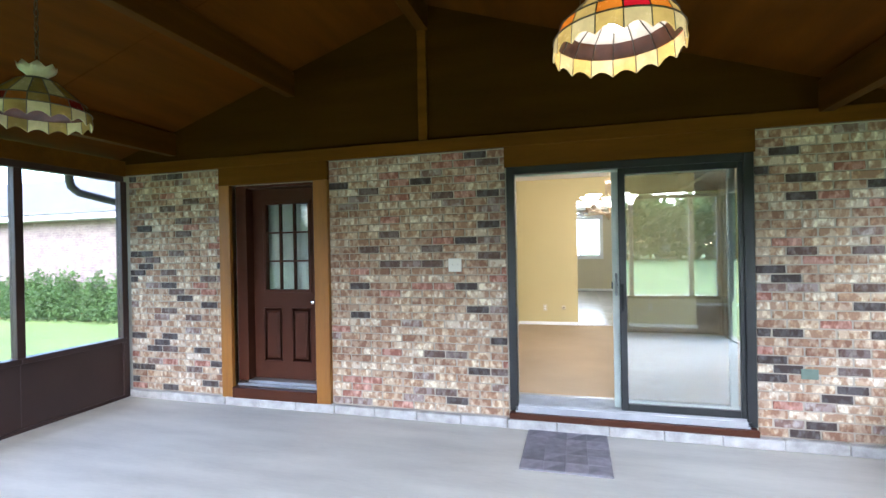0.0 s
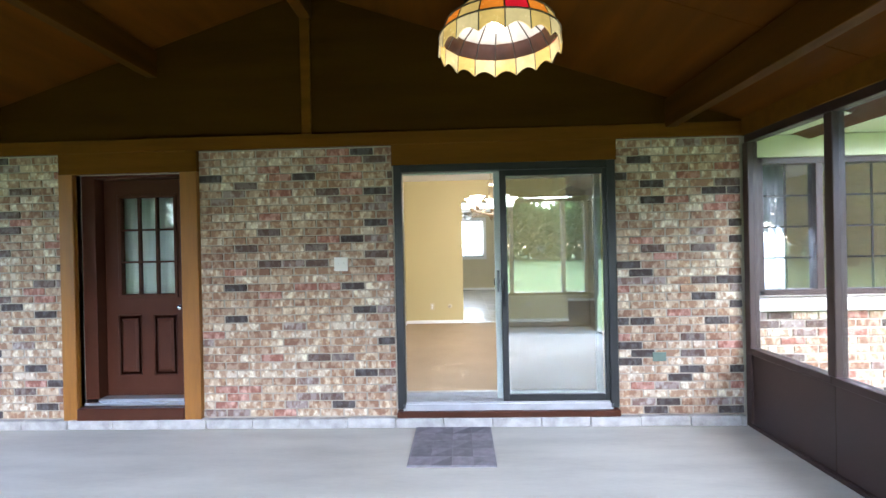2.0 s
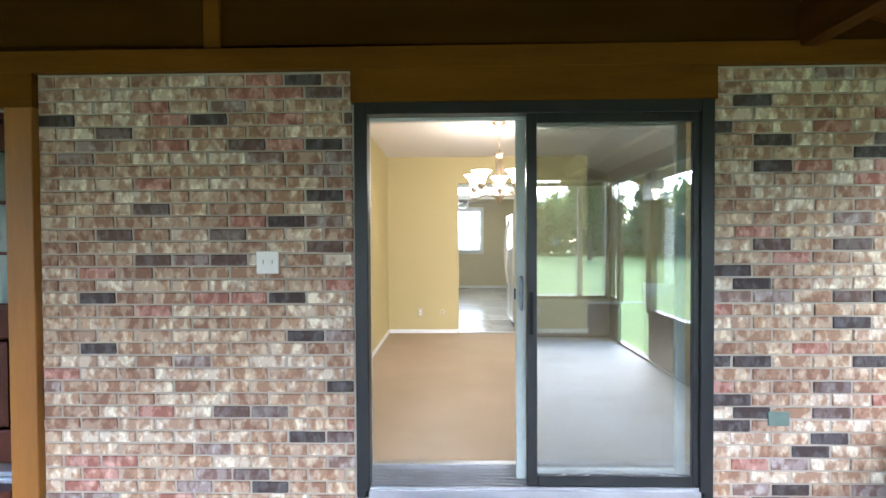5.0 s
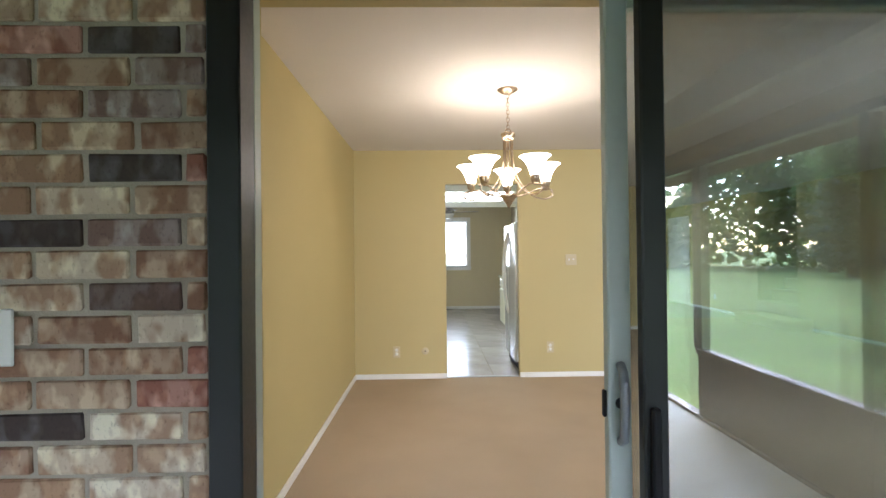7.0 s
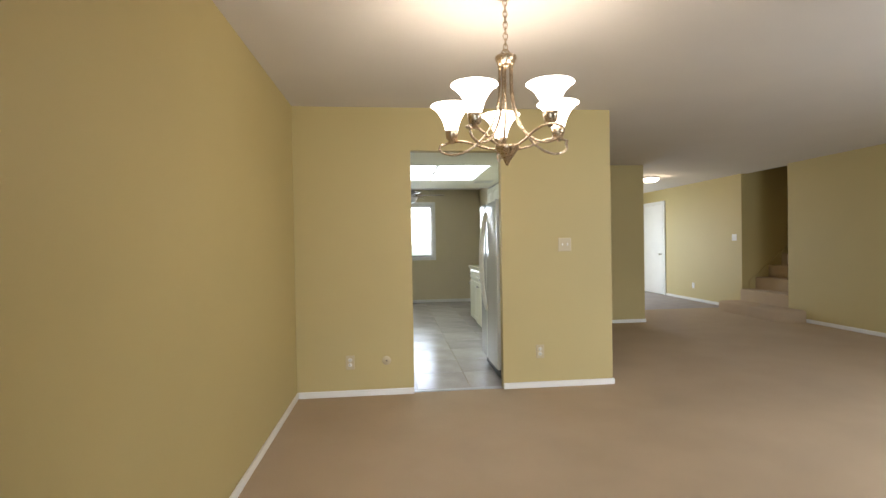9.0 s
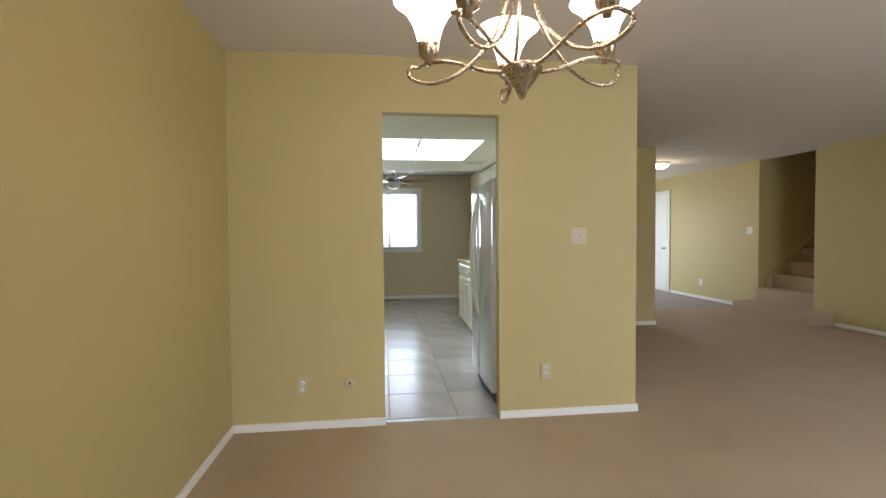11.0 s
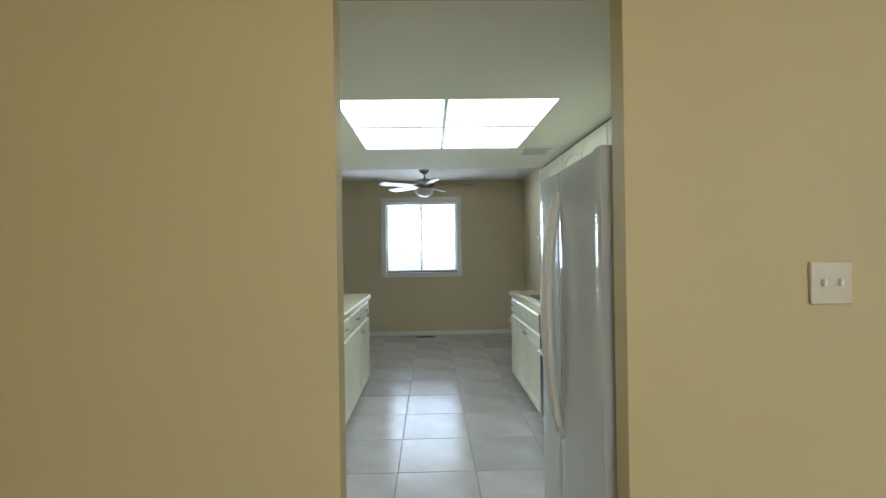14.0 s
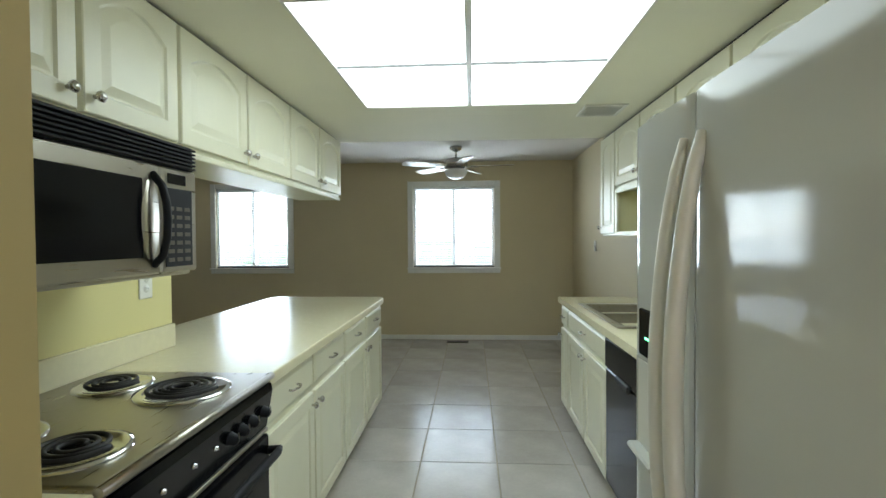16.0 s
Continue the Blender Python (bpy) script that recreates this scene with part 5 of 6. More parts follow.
microwave()

# right-hand run
RXF = 1.20
cabinet("base_cabinet", 11.03, 11.30, F, 1.088, RXF, 1.835, -1, 1, "narrow cream base cabinet with a drawer", 0, 1, True, "high")
cabinet("base_cabinet", 10.055, 11.03, F, 1.088, RXF, 1.835, -1, 2, "cream sink base cabinet with two doors", 0, 1, True, "high")
cabinet("base_cabinet", 8.80, 9.44, F, 1.088, RXF, 1.835, -1, 1, "cream base cabinet beside the refrigerator", 0, 1, True, "high")
dw = thing("dishwasher", (1.5, 9.75, F), "black built-in dishwasher under the counter", "dishwasher")
part("body", box(1.23, 9.445, F + 0.1, 1.83, 10.05, 1.085), BLACK, dw)
part("door", box(1.178, 9.447, F + 0.12, 1.23, 10.048, 0.925, 0.006), BLACK, dw)
part("control_panel", box(1.172, 9.447, 0.93, 1.23, 10.048, 1.082, 0.006), BLACK, dw)
part("handle", box(1.16, 9.66, 0.905, 1.178, 9.84, 0.945, 0.008), MATTEBLACK, dw, "black recessed latch handle")
part("toe_kick", box(1.27, 9.447, F, 1.83, 10.048, F + 0.1), MATTEBLACK, dw)

ct = single("countertop", flat_bm(1.165, 1.838, 8.79, 11.32, 1.09, 1.131, (1.235, 1.655, 10.015, 10.855)), LAMINATE, "cream laminate countertop round the sink", "countertop")
single("backsplash", box(1.818, 8.79, 1.132, 1.839, 11.32, 1.232, 0.003), LAMINATE, "low cream laminate backsplash strip", "backsplash")
sk = thing("kitchen_sink", (1.45, 10.43, 1.13), "double-bowl stainless steel sink set in the counter", "sink")
part("rim", wall_bm("y", 0, 0.004, -0.435, 0.435, -0.225, 0.225, [(-0.395, -0.015, -0.185, 0.165), (0.015, 0.395, -0.185, 0.165)]), STEEL, sk)
sk.children[0].data.transform(Matrix.Translation((1.445, 10.435, 1.137)) @ Matrix.Rotation(radians(90), 4, "Z") @ Matrix.Rotation(radians(90), 4, "X"))
for ya, yb in ((10.04, 10.42), (10.45, 10.83)):
    bm = bmesh.new()
    vs = [[bm.verts.new((x, y, z)) for x, y in ((1.28 + i, ya + i), (1.63 - i, ya + i), (1.63 - i, yb - i), (1.28 + i, yb - i))] for i, z in ((0, 1.134), (0.012, 1.0), (0.04, 0.96))]
    for p, q in zip(vs, vs[1:]):
        for k in range(4):
            bm.faces.new((p[k], q[k], q[(k + 1) % 4], p[(k + 1) % 4]))
    bm.faces.new(vs[-1][::-1])
    part("basin", bm, STEEL, sk)
part("faucet", tube([(1.70, 10.435, 1.132), (1.70, 10.435, 1.25), (1.69, 10.435, 1.30), (1.64, 10.435, 1.335), (1.57, 10.435, 1.33), (1.53, 10.435, 1.29)], 0.012, 10), CHROME, sk, "chrome faucet")

RU = 1.48
cabinet("wall_cabinet", 10.865, 11.225, 1.602, KC - 0.012, RU, 1.835, -1, 1, "narrow cream wall cabinet at the end of the run", 0.04)
cabinet("wall_cabinet", 9.90, 10.865, 1.92, KC - 0.012, RU, 1.835, -1, 2, "short cream wall cabinet above an open shelf", 0.04)
cabinet("wall_cabinet", 8.93, 9.90, 1.602, KC - 0.012, RU, 1.835, -1, 2, "cream wall cabinet with arched doors", 0.05)
cabinet("wall_cabinet", 7.935, 8.93, 1.92, KC - 0.012, RU, 1.835, -1, 2, "short cream wall cabinet above the refrigerator", 0.04)
sh = thing("open_shelf", (1.65, 10.38, 1.602), "open cream shelf box under the short cabinet", "shelf")
part("shelf_box", boxes([(RU, 9.905, 1.602, 1.834, 10.86, 1.62), (RU, 9.905, 1.905, 1.834, 10.86, 1.918), (1.815, 9.905, 1.62, 1.834, 10.86, 1.905), (RU, 9.905, 1.62, 1.815, 9.92, 1.905), (RU, 10.845, 1.62, 1.815, 10.86, 1.905)]), CABIN, sh)
part("face_frame", boxes([(RU - 0.018, 9.905, 1.602, RU - 0.001, 9.94, 1.918), (RU - 0.018, 10.825, 1.602, RU - 0.001, 10.86, 1.918), (RU - 0.018, 9.94, 1.602, RU - 0.001, 10.825, 1.63), (RU - 0.018, 9.94, 1.885, RU - 0.001, 10.825, 1.918)], 0.002), CAB, sh)
# same painted shadow line along the right-hand cabinets
struct("trim", box(RU + 0.004, 7.935, KC - 0.012, 1.838, 11.22, KC - 0.001), DARKSLOT, "dark strip painted as the shadow line above the wall cabinets", "trim")


def fridge():
    t = thing("refrigerator", (1.25, 8.38, F), "white side-by-side refrigerator with a dispenser in the door", "refrigerator")
    y0, y1, ys, xf, z0, z1 = 7.992, 8.768, 8.462, 0.894, 0.345, 1.855
    part("body", box(xf + 0.075, y0 + 0.004, F + 0.02, 1.66, y1 - 0.004, z1 - 0.012, 0.006), APPLIANCE, t)
    part("grille", box(xf + 0.05, y0 + 0.01, F + 0.015, xf + 0.075, y1 - 0.01, z0 - 0.008), MATTEBLACK, t, "black foot grille")

    def leaf(nm, ya, yb, hole=None):
        bm = bmesh.new()
        n = 24
        cols = []
        for k in range(n + 1):
            u = k / n
            bulge = 0.006 * (1 - abs(2 * u - 1) ** 9)
            cols.append((ya + u * (yb - ya), xf + 0.006 - bulge))
        fr = [(bm.verts.new((x, y, z0)), bm.verts.new((x, y, z1))) for y, x in cols]
        for a, b in zip(fr, fr[1:]):
            bm.faces.new((a[0], b[0], b[1], a[1]))
        bk = [(bm.verts.new((xf + 0.07, y, z0)), bm.verts.new((xf + 0.07, y, z1))) for y in (ya, yb)]
        bm.faces.new((bk[0][0], bk[0][1], bk[1][1], bk[1][0]))
        bm.faces.new([f[1] for f in fr] + [bk[1][1], bk[0][1]])
        bm.faces.new([f[0] for f in fr] + [bk[1][0], bk[0][0]])
        bm.faces.new((fr[0][0], fr[0][1], bk[0][1], bk[0][0]))
        bm.faces.new((fr[-1][0], fr[-1][1], bk[1][1], bk[1][0]))
        bmesh.ops.recalc_face_normals(bm, faces=bm.faces[:])
        return part(nm, bm, APPLIANCE, t)

    fz = leaf("freezer_door", ys + 0.003, y1)
    fd = leaf("fridge_door", y0, ys - 0.003)
    for p, y in ((fz, ys + 0.035), (fd, ys - 0.035)):
        pts = []
        for k in range(17):
            u = k / 16
            pts.append((xf + 0.004 - 0.052 * math.sin(math.pi * u) ** 0.7, y, 0.82 + u * 0.955))
        part("handle", tube(pts, 0.016, 10, taper=lambda u: 0.75 + 0.35 * math.sin(math.pi * u)), PLASTIC, p, "long bowed white handle")
    part("dispenser_panel", box(xf - 0.006, 8.615, 1.315, xf + 0.02, 8.722, 1.425, 0.003), BLACK, fz, "black dispenser panel")
    part("dispenser_recess", boxes([(xf - 0.003, 8.59, 1.09, xf + 0.02, 8.60, 1.31), (xf - 0.003, 8.737, 1.09, xf + 0.02, 8.747, 1.31), (xf - 0.003, 8.60, 1.302, xf + 0.02, 8.737, 1.312)], 0.003), APPLIANCE, fz, "white dispenser surround")
    part("drip_tray", box(xf - 0.028, 8.595, 1.085, xf + 0.02, 8.742, 1.10, 0.005), APPLIANCE, fz)
    part("dispenser_back", box(xf - 0.0015, 8.60, 1.10, xf + 0.01, 8.737, 1.302), PLASTIC, fz, "pale recess back")
    part("indicator", box(xf - 0.007, 8.655, 1.358, xf - 0.0055, 8.68, 1.363), glow("green_led", (0.1, 1.0, 0.3), 0.8), fz, "small green indicator lights")
    part("badge", lathe([(0, 0.004), (0.018, 0.003), (0.022, 0)], 20, (xf + 0.008, 8.06, 1.74), "-x"), PLASTIC, fd, "small pale round badge")
    part("hinge_cap", box(xf + 0.015, y0 + 0.03, z1, xf + 0.09, y0 + 0.09, z1 + 0.018, 0.005), APPLIANCE, t)
    part("hinge_cap", box(xf + 0.015, y1 - 0.09, z1, xf + 0.09, y1 - 0.03, z1 + 0.018, 0.005), APPLIANCE, t)
    return t


fridge()

# luminous ceiling
lp = thing("luminous_ceiling_panel", (0.49, 9.64, KC), "lit fluorescent ceiling panel of four white diffusers", "ceiling light")
part("frame", boxes([(-0.10, 9.03, KC - 0.003, 1.08, 9.04, KC + 0.03), (-0.10, 10.245, KC - 0.003, 1.08, 10.255, KC + 0.03), (-0.10, 9.04, KC - 0.003, -0.09, 10.245, KC + 0.03), (1.07, 9.04, KC - 0.003, 1.08, 10.245, KC + 0.03), (0.473, 9.04, KC - 0.004, 0.497, 10.245, KC + 0.03)]), WHITE, lp, "thin white grid frame")
# cross bars are coloured dark to stand out as backlit against the diffusers
for a, b in ((-0.09, 0.473), (0.497, 1.07)):
    part("cross_tee", box(a, 9.632, KC + 0.002, b, 9.640, KC + 0.03), BACKLITGREY, lp, "cross tee coloured grey as a backlit bar")
for a, b in ((-0.09, 0.473), (0.497, 1.07)):
    for c, d in ((9.04, 9.631), (9.641, 10.245)):
        part("diffuser", box(a, c, KC + 0.012, b, d, KC + 0.02), PANEL, lp, "lit white prismatic diffuser")
cv = thing("ceiling_vent", (1.25, 10.41, KC), "pale metal air vent in the kitchen ceiling", "vent")
part("frame", boxes([(1.13, 10.29, KC - 0.008, 1.37, 10.31, KC), (1.13, 10.51, KC - 0.008, 1.37, 10.53, KC), (1.13, 10.31, KC - 0.008, 1.15, 10.51, KC), (1.35, 10.31, KC - 0.008, 1.37, 10.51, KC)], 0.002), PLASTIC, cv)
part("backing", box(1.15, 10.31, KC - 0.002, 1.35, 10.51, KC - 0.0005), DARKSLOT, cv)
for i in range(9):
    part("slat", box(1.15, 10.318 + i * 0.0215, KC - 0.007, 1.35, 10.326 + i * 0.0215, KC - 0.004, 0.001), PLASTIC, cv)


def fan(x, y):
    t = thing("ceiling_fan", (x, y, C), "brushed nickel ceiling fan with pale blades and a glass bowl", "ceiling fan")
    o = (x, y, 0)
    part("canopy", lathe([(0, C), (0.07, C), (0.066, C - 0.03), (0.03, C - 0.06), (0, C - 0.06)], 24, o), NICKEL, t)
    part("downrod", lathe([(0.012, C - 0.06), (0.012, C - 0.13), (0, C - 0.13)], 12, o), NICKEL, t)
    part("motor", lathe([(0, C - 0.12), (0.05, C - 0.125), (0.12, C - 0.15), (0.135, C - 0.18), (0.135, C - 0.215), (0.10, C - 0.245), (0.06, C - 0.262), (0, C - 0.262)], 32, o), NICKEL, t, "nickel motor housing")
    part("light_bowl", lathe([(0.13, C - 0.262), (0.128, C - 0.285), (0.11, C - 0.325), (0.07, C - 0.355), (0.02, C - 0.368), (0, C - 0.37)], 28, o), FROST, t, "frosted glass light bowl")
    for k in range(5):
        m = Matrix.Translation((x, y, C - 0.225)) @ Matrix.Rotation(radians(-6 + 72 * k), 4, "Z") @ Matrix.Rotation(radians(12), 4, "X")
        bm = bmesh.new()
        out = [(0.17, -0.045), (0.22, -0.055), (0.45, -0.066), (0.60, -0.068), (0.64, -0.05), (0.655, 0.0), (0.64, 0.05), (0.60, 0.068), (0.45, 0.066), (0.22, 0.055), (0.17, 0.045)]
        lo = [bm.verts.new((a, b, -0.004)) for a, b in out]
        hi = [bm.verts.new((a, b, 0.004)) for a, b in out]
        bm.faces.new(hi)
        bm.faces.new(lo[::-1])
        for i in range(len(out)):
            bm.faces.new((lo[i], lo[(i + 1) % len(out)], hi[(i + 1) % len(out)], hi[i]))
        bm.transform(m)
        bl = part("blade", bm, FANBLADE, t, "pale whitewashed blade")
        ir = box(0.11, -0.018, -0.014, 0.25, 0.018, -0.006, 0.003)
        ir.transform(m)
        part("blade_iron", ir, NICKEL, bl)
    return t


fan(0.32, 12.95)


def nook_window(x0, x1, z0, z1):
    d = struct("window_2" if x0 > -1 else "window_3", bmesh.new(), WHITE, "white framed window with grilles and a raised mini-blind", "window")
    w = 0.075
    part("casing", boxes([(x0 - w, NOOK - 0.018, z0 - w, x0, NOOK, z1 + w), (x1, NOOK - 0.018, z0 - w, x1 + w, NOOK, z1 + w), (x0, NOOK - 0.018, z1, x1, NOOK, z1 + w), (x0, NOOK - 0.018, z0 - w, x1, NOOK, z0)], 0.004), WHITE, d)
    part("window_sill", box(x0 - w - 0.01, NOOK - 0.04, z0 - 0.02, x1 + w + 0.01, NOOK - 0.0185, z0 - 0.002, 0.004), WHITE, d)
    e = 0.04
    part("window_frame", boxes([(x0, NOOK + 0.03, z0, x0 + e, NOOK + 0.11, z1), (x1 - e, NOOK + 0.03, z0, x1, NOOK + 0.11, z1), (x0 + e, NOOK + 0.03, z1 - e, x1 - e, NOOK + 0.11, z1), (x0 + e, NOOK + 0.03, z0, x1 - e, NOOK + 0.11, z0 + e), ((x0 + x1) / 2 - 0.022, NOOK + 0.032, z0 + e, (x0 + x1) / 2 + 0.022, NOOK + 0.108, z1 - e)], 0.003), WHITE, d)
    xm = (x0 + x1) / 2
    for a, b in ((x0 + e, xm - 0.022), (xm + 0.022, x1 - e)):
        part("pane", box(a, NOOK + 0.068, z0 + e, b, NOOK + 0.072, z1 - e), CLEAR, d).visible_shadow = False
        part("muntin", box((a + b) / 2 - 0.006, NOOK + 0.074, z0 + e, (a + b) / 2 + 0.006, NOOK + 0.08, z1 - e), WHITE, d)
        for k in (1, 2, 3):
            z = z0 + e + (z1 - z0 - 2 * e) * k / 4
            part("muntin", box(a, NOOK + 0.0745, z - 0.006, b, NOOK + 0.0795, z + 0.006), WHITE, d)
    bl = thing("mini_blind", (xm, NOOK + 0.02, z1), "white horizontal mini-blind lowered and tilted open", "blind", "nook window blinds")
    part("head_rail", box(x0 + 0.004, NOOK + 0.002, z1 - 0.03, x1 - 0.004, NOOK + 0.027, z1 - 0.002, 0.002), BLIND, bl)
    n = int((z1 - z0 - 0.07) / 0.024)
    for k in range(n):
        z = z1 - 0.045 - k * 0.024
        s = box(x0 + 0.006, -0.011, -0.0005, x1 - 0.006, 0.011, 0.0005)
        s.transform(Matrix.Translation((0, NOOK + 0.0145, z)) @ Matrix.Rotation(radians(-22), 4, "X"))
        part("slat", s, BLIND, bl)
    part("bottom_rail", box(x0 + 0.006, NOOK + 0.004, z0 + 0.004, x1 - 0.006, NOOK + 0.025, z0 + 0.018, 0.002), GUTTER, bl, "darker bottom rail")


for r in NW:
    nook_window(*r)
wall_plate("light_switch", (1.839, 12.85, 1.50), "-x", 0.072, 0.116, "cream switch plate on the nook wall", PLASTIC, 1)
fr = thing("floor_register", (0.30, 13.83, F), "dark metal floor register in the tiles by the wall", "vent")
part("frame", box(0.16, 13.78, F, 0.44, 13.90, F + 0.005, 0.002), MATTEBLACK, fr)
for i in range(10):
    part("slat", box(0.17 + i * 0.026, 13.79, F + 0.005, 0.185 + i * 0.026, 13.89, F + 0.007), DARKSLOT, fr)

# ==== outdoors ====


def leaves(seed, n, spread, size, rows=None):
    """A crown of many small leaf clumps: spread(rng) gives a centre, size the clump's reach."""
    rng = random.Random(seed)
    v, f = [], []
    for _ in range(n):
        c = spread(rng)
        for _ in range(3):
            u = Vector((rng.gauss(0, 1), rng.gauss(0, 1), rng.gauss(0, 0.7))).normalized() * size * rng.uniform(0.6, 1.3)
            w = u.orthogonal().normalized() * size * rng.uniform(0.35, 0.6)
            o = Vector(c) + Vector((rng.gauss(0, size), rng.gauss(0, size), rng.gauss(0, size)))
            i = len(v)
            v += [o - u, o + w, o + u * 1.1, o - w]
            f.append((i, i + 1, i + 2, i + 3))
    me = bpy.data.meshes.new("crown")
    me.from_pydata([tuple(p) for p in v], [], f)
    return me


def tree(x, y, h, seed, kind):
    t = thing("tree", (x, y, -0.14), ("tall dark green spruce" if kind == "spruce" else "leafy green broadleaf tree") + " at the edge of the lawn", "tree", "trees round the lawn")
    rng = random.Random(seed)
    g = -0.14
    part("trunk", tube([(x, y, g), (x + 0.1, y, g + h * 0.3), (x + rng.uniform(-0.3, 0.3), y, g + h * 0.6), (x + rng.uniform(-0.3, 0.3), y, g + h * 0.93)], h * 0.024, 9, taper=lambda u: 1.15 - u), BARK, t)
    if kind == "spruce":
        def spread(r):
            u = r.random() ** 0.75
            a, z = r.uniform(0, 2 * math.pi), g + h * (0.08 + 0.92 * (1 - u))
            tier = 0.75 + 0.25 * math.sin(z * 5)
            q = h * 0.24 * u * tier * r.uniform(0.35, 1.05)
            return (x + q * math.cos(a), y + q * math.sin(a), z - 0.12 * q)
        me, ma = leaves(seed, 4600, spread, 0.18), NEEDLE
    else:
        blobs = [(rng.uniform(-0.22, 0.22) * h, rng.uniform(-0.22, 0.22) * h, h * rng.uniform(0.38, 0.9), h * rng.uniform(0.10, 0.19)) for _ in range(13)]
        for bx, by, bz, br in blobs[:6]:
            part("limb", tube([(x, y, g + h * 0.32), (x + bx * 0.5, y + by * 0.5, g + bz * 0.8), (x + bx, y + by, g + bz)], h * 0.009, 6, taper=lambda u: 1.1 - 0.8 * u), BARK, t)

        def spread(r):
            bx, by, bz, br = r.choice(blobs)
            d = Vector((r.gauss(0, 1), r.gauss(0, 1), r.gauss(0, 1))).normalized() * br * r.uniform(0.55, 1.05)
            return (x + bx + d.x, y + by + d.y, g + bz + d.z * 0.8)
        me, ma = leaves(seed, 4600, spread, 0.19), LEAF
    me.materials.append(ma)
    c = new("crown", me)
    c.parent = t
    c.matrix_parent_inverse = Matrix.Translation(-Vector(t.location))
    return t


TREES = [(27, -11, 10, "leaf"), (30, -2, 12, "spruce"), (33, 5, 12, "spruce"), (30, 11, 10, "leaf"), (36, 18, 13, "spruce"), (24, -22, 11, "spruce"), (11, -32, 8, "leaf"), (17, -35, 11, "spruce"), (-9, -36, 9, "leaf"),
         (38, -14, 13, "spruce"), (43, 6, 14, "leaf"), (-20, -33, 10, "spruce"), (26, 2, 11, "spruce"), (27, 8, 10, "leaf"), (24, -7, 11, "spruce"), (21, -16, 8, "leaf"), (28, -28, 10, "leaf"), (25, 15, 11, "spruce"), (-16, -26, 9, "leaf"), (-24, -20, 10, "leaf")]
for i, (tx, ty, th, tk) in enumerate(TREES):
    tree(tx, ty, th, 100 + i, tk)
for i, (sx, sr) in enumerate(((-16.3, 0.7), (-15.0, 0.6), (-13.9, 0.75), (-12.8, 0.7), (-11.6, 0.65), (-10.6, 0.7))):
    t = thing("shrub", (sx, 9.0, -0.14), "rounded green garden shrub before the brick wing", "shrub", "shrubs by the wing")
    rng = random.Random(i)

    def spread(r, sx=sx, sr=sr):
        d = Vector((r.gauss(0, 1), r.gauss(0, 1), abs(r.gauss(0, 1)))).normalized()
        k = sr * r.uniform(0.5, 1.05) * (1 + 0.2 * math.sin(5 * d.x + 3 * d.y + sx))
        return (sx + d.x * k, 9.0 + d.y * k * 0.8, -0.05 + d.z * k * 1.45)
    me = leaves(50 + i, 900, spread, 0.055)
    me.materials.append(SHRUB)
    c = new("foliage", me)
    c.parent = t
    c.matrix_parent_inverse = Matrix.Translation(-Vector(t.location))
    part("stem", tube([(sx, 9.0, -0.14), (sx + 0.03, 9.0, 0.15), (sx, 9.02, 0.4)], 0.025, 6), BARK, t)

# far woods behind the lawn


def wood_spread(r):
    a = r.uniform(-158, 35)
    d = r.uniform(44, 56)
    tall = 5.0 if -112 < a < -62 else 9.0
    h = tall * (1 + 0.4 * math.sin(a * 0.21) + 0.25 * math.sin(a * 0.67 + 1)) * r.random() ** 0.7
    return (d * math.cos(radians(a)), d * math.sin(radians(a)), h)


wm = leaves(77, 20000, wood_spread, 0.50)
wm.materials.append(LEAF)
tagged(new("woods", wm), "dense green woods beyond the lawn", "woods", kind="stuff")

# brick wing seen past the west screen
wing = thing("house_wing", (-15, 10.6, -0.14), "long brick house wing with pale eave and grey roof", "house")
part("wall", box(-26, 10.0, -0.14, -8.2, 13.0, 2.50), MORTAR, wing)
part("eave", box(-26.2, 9.55, 2.50, -8.0, 13.2, 2.66, 0.01), WHITE, wing, "white eave")
rf = bmesh.new()
rv = [rf.verts.new(p) for p in ((-26.2, 9.5, 2.665), (-8.0, 9.5, 2.665), (-8.0, 13.5, 4.4), (-26.2, 13.5, 4.4), (-26.2, 13.5, 2.665), (-8.0, 13.5, 2.665))]
for q in ((0, 1, 2, 3), (3, 2, 5, 4), (0, 3, 4), (1, 5, 2), (0, 4, 5, 1)):
    rf.faces.new([rv[k] for k in q])
part("roof", rf, ROOF, wing, "pale grey shingle roof")

# ==== pieces: curb blocks, bricks and tiles ====
curb = struct("curb", bmesh.new(), CURB, "worn concrete blocks along the foot of the brick wall", "curb")
x = LX + 0.05
k = 0
while x < RX - 0.05:
    w = min(0.405, RX - 0.05 - x)
    part("block", box(x + 0.0015, W - 0.045 - 0.004 * (k % 3), 0.0, x + w - 0.0015, W + 0.012, 0.078 + 0.003 * (k % 2), 0.007), CURB, curb)
    x += w
    k += 1

BL, BH, BJ = 0.193, 0.0577, 0.010


def brick_mesh(length, seed):
    rng = random.Random(seed)
    bm = box(0, -0.012, 0, length, 0.012, BH, 0.004)
    for v in bm.verts:
        v.co += Vector((rng.uniform(-1, 1) * 0.0018, rng.uniform(-1, 1) * 0.0014, rng.uniform(-1, 1) * 0.0018))
    return mesh_of("brick", bm, BRICK)


LENGTHS = {}


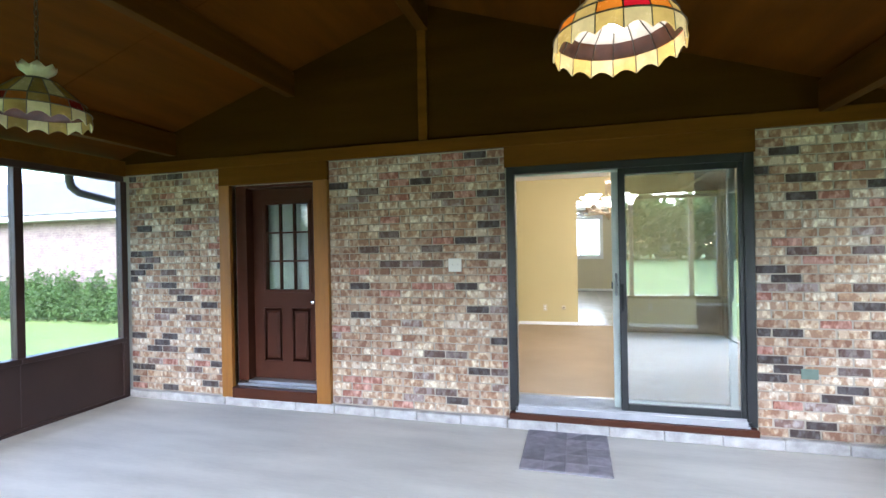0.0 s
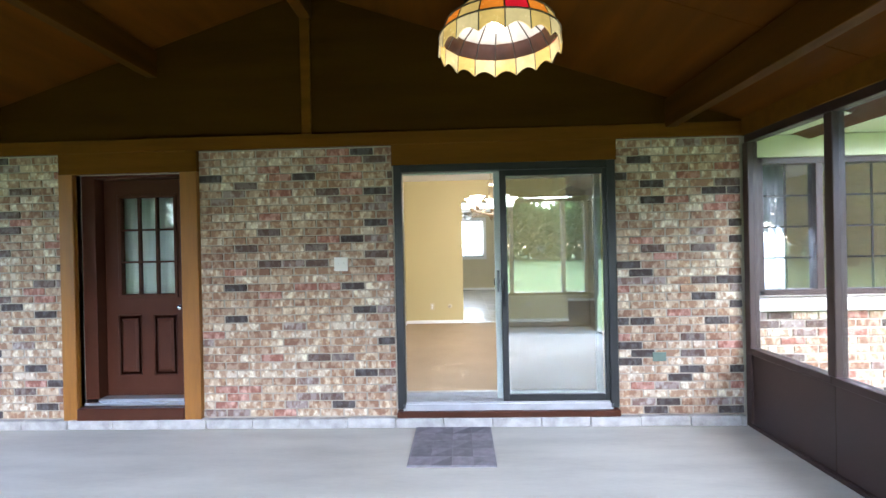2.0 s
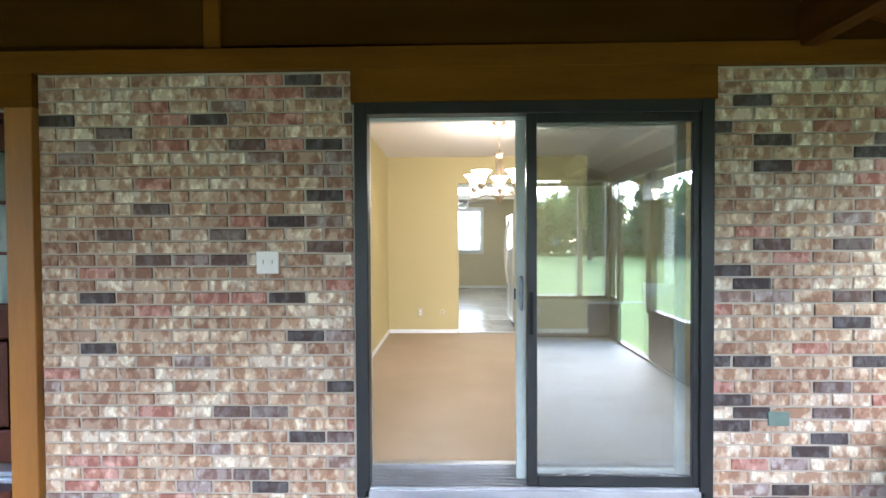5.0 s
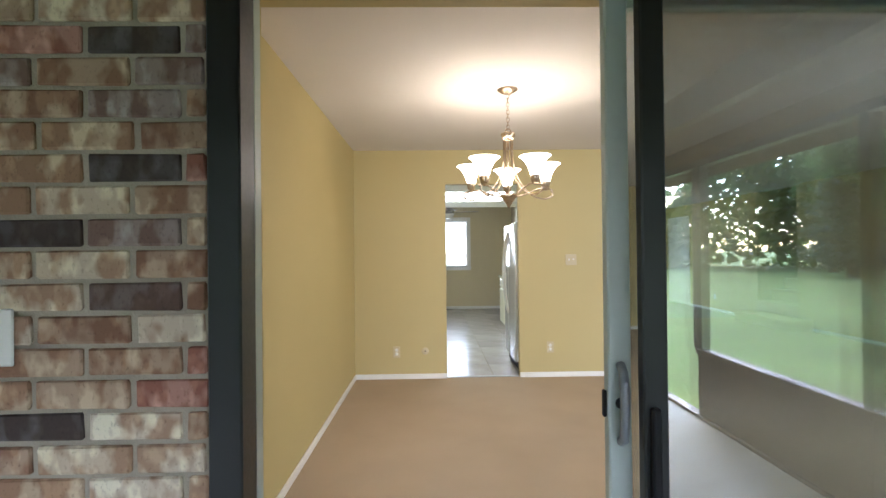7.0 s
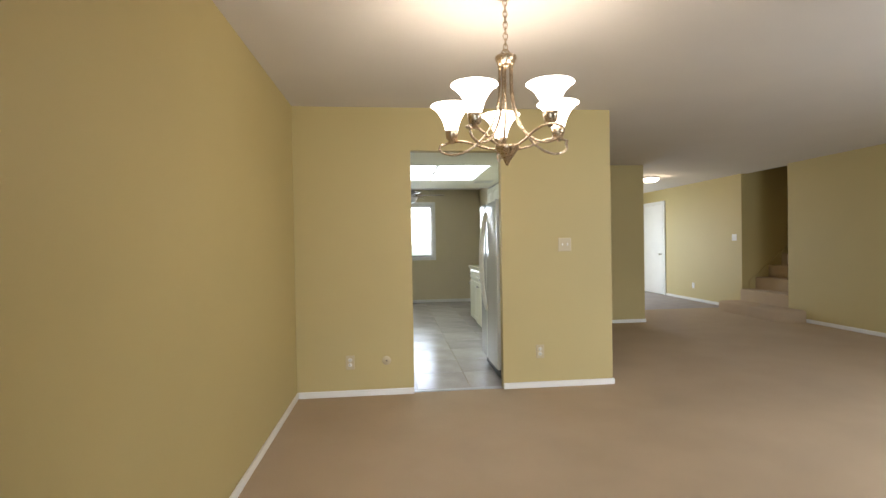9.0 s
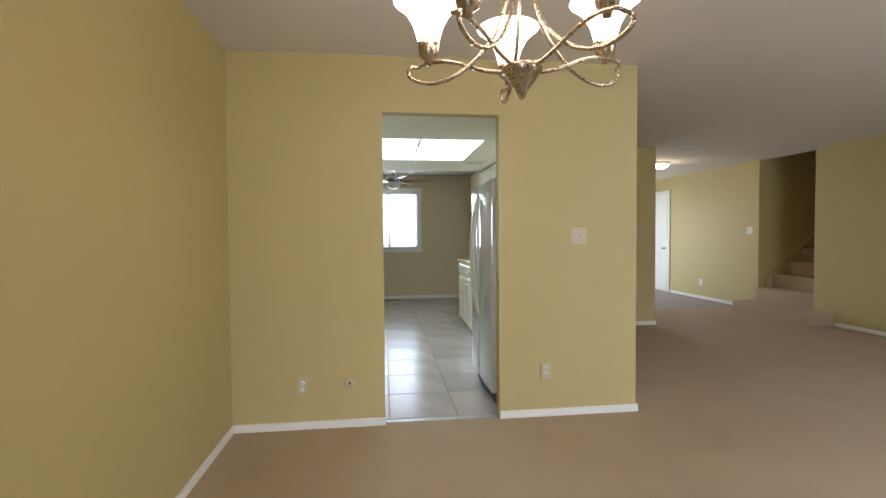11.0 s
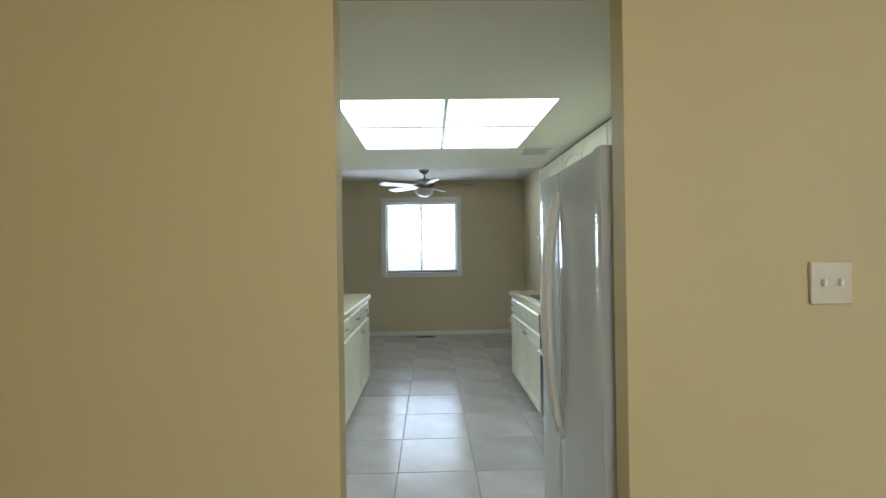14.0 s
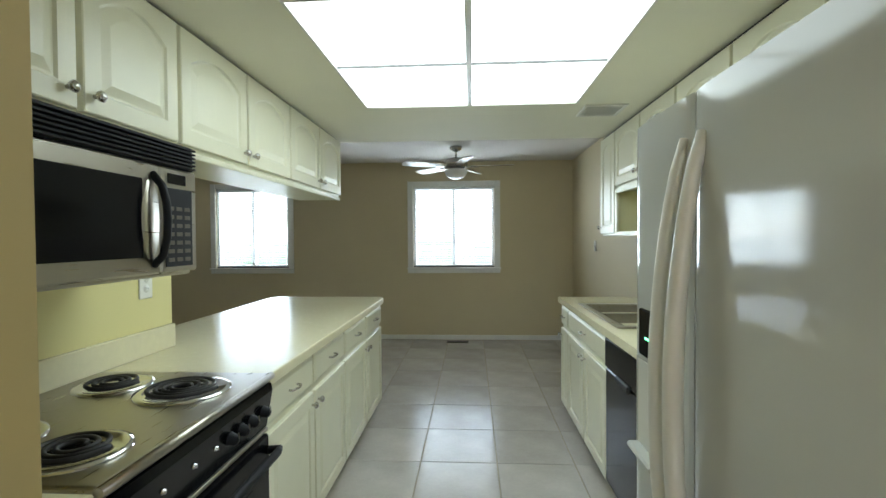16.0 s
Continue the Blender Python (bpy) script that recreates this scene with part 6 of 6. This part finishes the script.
def brick_at(parent, x, y, z, length, rng):
    key = (round(length, 2), rng.randrange(6))
    if key not in LENGTHS:
        LENGTHS[key] = brick_mesh(key[0], int(key[0] * 1000) + key[1])
    ob = new("brick", LENGTHS[key])
    ob.location = (x, y + rng.uniform(-0.0025, 0.0025), z)
    ob.parent = parent


def brick_panel(name, x0, x1, z0, z1, seed, holes=()):
    p = struct(name, bmesh.new(), BRICK, "tumbled used brick in running bond", "wall")
    rng = random.Random(seed)
    rows = round((z1 - z0) / (BH + BJ))
    step = (z1 - z0) / rows
    for r in range(rows):
        z = z0 + r * step
        x = x0
        off = (r % 2) * 0.5 * (BL + BJ) + rng.uniform(-0.006, 0.006)
        first = True
        while x < x1 - 0.02:
            ln = BL - off if first and off > 0.02 else BL
            first = False
            ln = min(ln, x1 - x)
            if x1 - (x + ln + BJ) < 0.035:
                ln = x1 - x
            if not any(a - 0.02 < x + ln / 2 < b + 0.02 and c < z + BH / 2 < d for a, b, c, d in holes):
                brick_at(p, x, W + 0.017, z, max(0.03, ln), rng)
            x += ln + BJ
    return p


brick_panel("wall_brick_1", LX + 0.04, -3.337, 0.088, 2.37, 1)
brick_panel("wall_brick_2", -2.118, -0.454, 0.088, 2.37, 2)
brick_panel("wall_brick_3", 1.414, RX - 0.04, 0.088, 2.37, 3)
brick_panel("wall_brick_4", RX + 0.06, 3.9, -0.05, 0.925, 4)
brick_panel("wall_brick_5", RX + 0.06, 2.555, 0.93, 2.18, 5)

# bricks of the far wing, too small to tell apart singly
v, f = [], []
rng = random.Random(9)
for r in range(36):
    z = -0.1 + r * 0.072
    x = -19.0 + (r % 2) * 0.1
    while x < -8.3:
        i = len(v)
        d = rng.uniform(0.008, 0.016)
        v += [(x, 10.0 - d, z), (x + 0.193, 10.0 - d, z), (x + 0.193, 10.0 - d, z + 0.06), (x, 10.0 - d, z + 0.06)]
        f.append((i, i + 1, i + 2, i + 3))
        x += 0.203
me = bpy.data.meshes.new("brick_facing")
me.from_pydata(v, [], f)
FARBRICK = mat("far_brick", (0.27, 0.205, 0.18), 0.9, vary=0.5, scale=5, fine=14, bump=0.2)
me.materials.append(FARBRICK)
bf = tagged(new("brick_facing", me), kind="stuff")
bf.parent = wing
bf.matrix_parent_inverse = Matrix.Translation(-Vector(wing.location))

# kitchen floor tiles
TX, TY, T0X, T0Y = 0.468, 0.503, 0.172, 9.949
fk = bpy.data.objects["floor_kitchen"]
meshes = {}
for i in range(-11, 4):
    for k in range(-5, 9):
        xa, xb = max(T0X + i * TX, -4.6), min(T0X + (i + 1) * TX, 1.84)
        ya, yb = max(T0Y + k * TY, K0 + 0.065), min(T0Y + (k + 1) * TY, NOOK)
        if xb - xa < 0.03 or yb - ya < 0.03:
            continue
        key = (round(xb - xa, 3), round(yb - ya, 3))
        if key not in meshes:
            meshes[key] = mesh_of("tile", box(0.0035, 0.0035, -0.012, key[0] - 0.0035, key[1] - 0.0035, 0, 0.0015), TILE)
        o = new("tile", meshes[key])
        o.location = (xa, ya, F)
        o.parent = fk
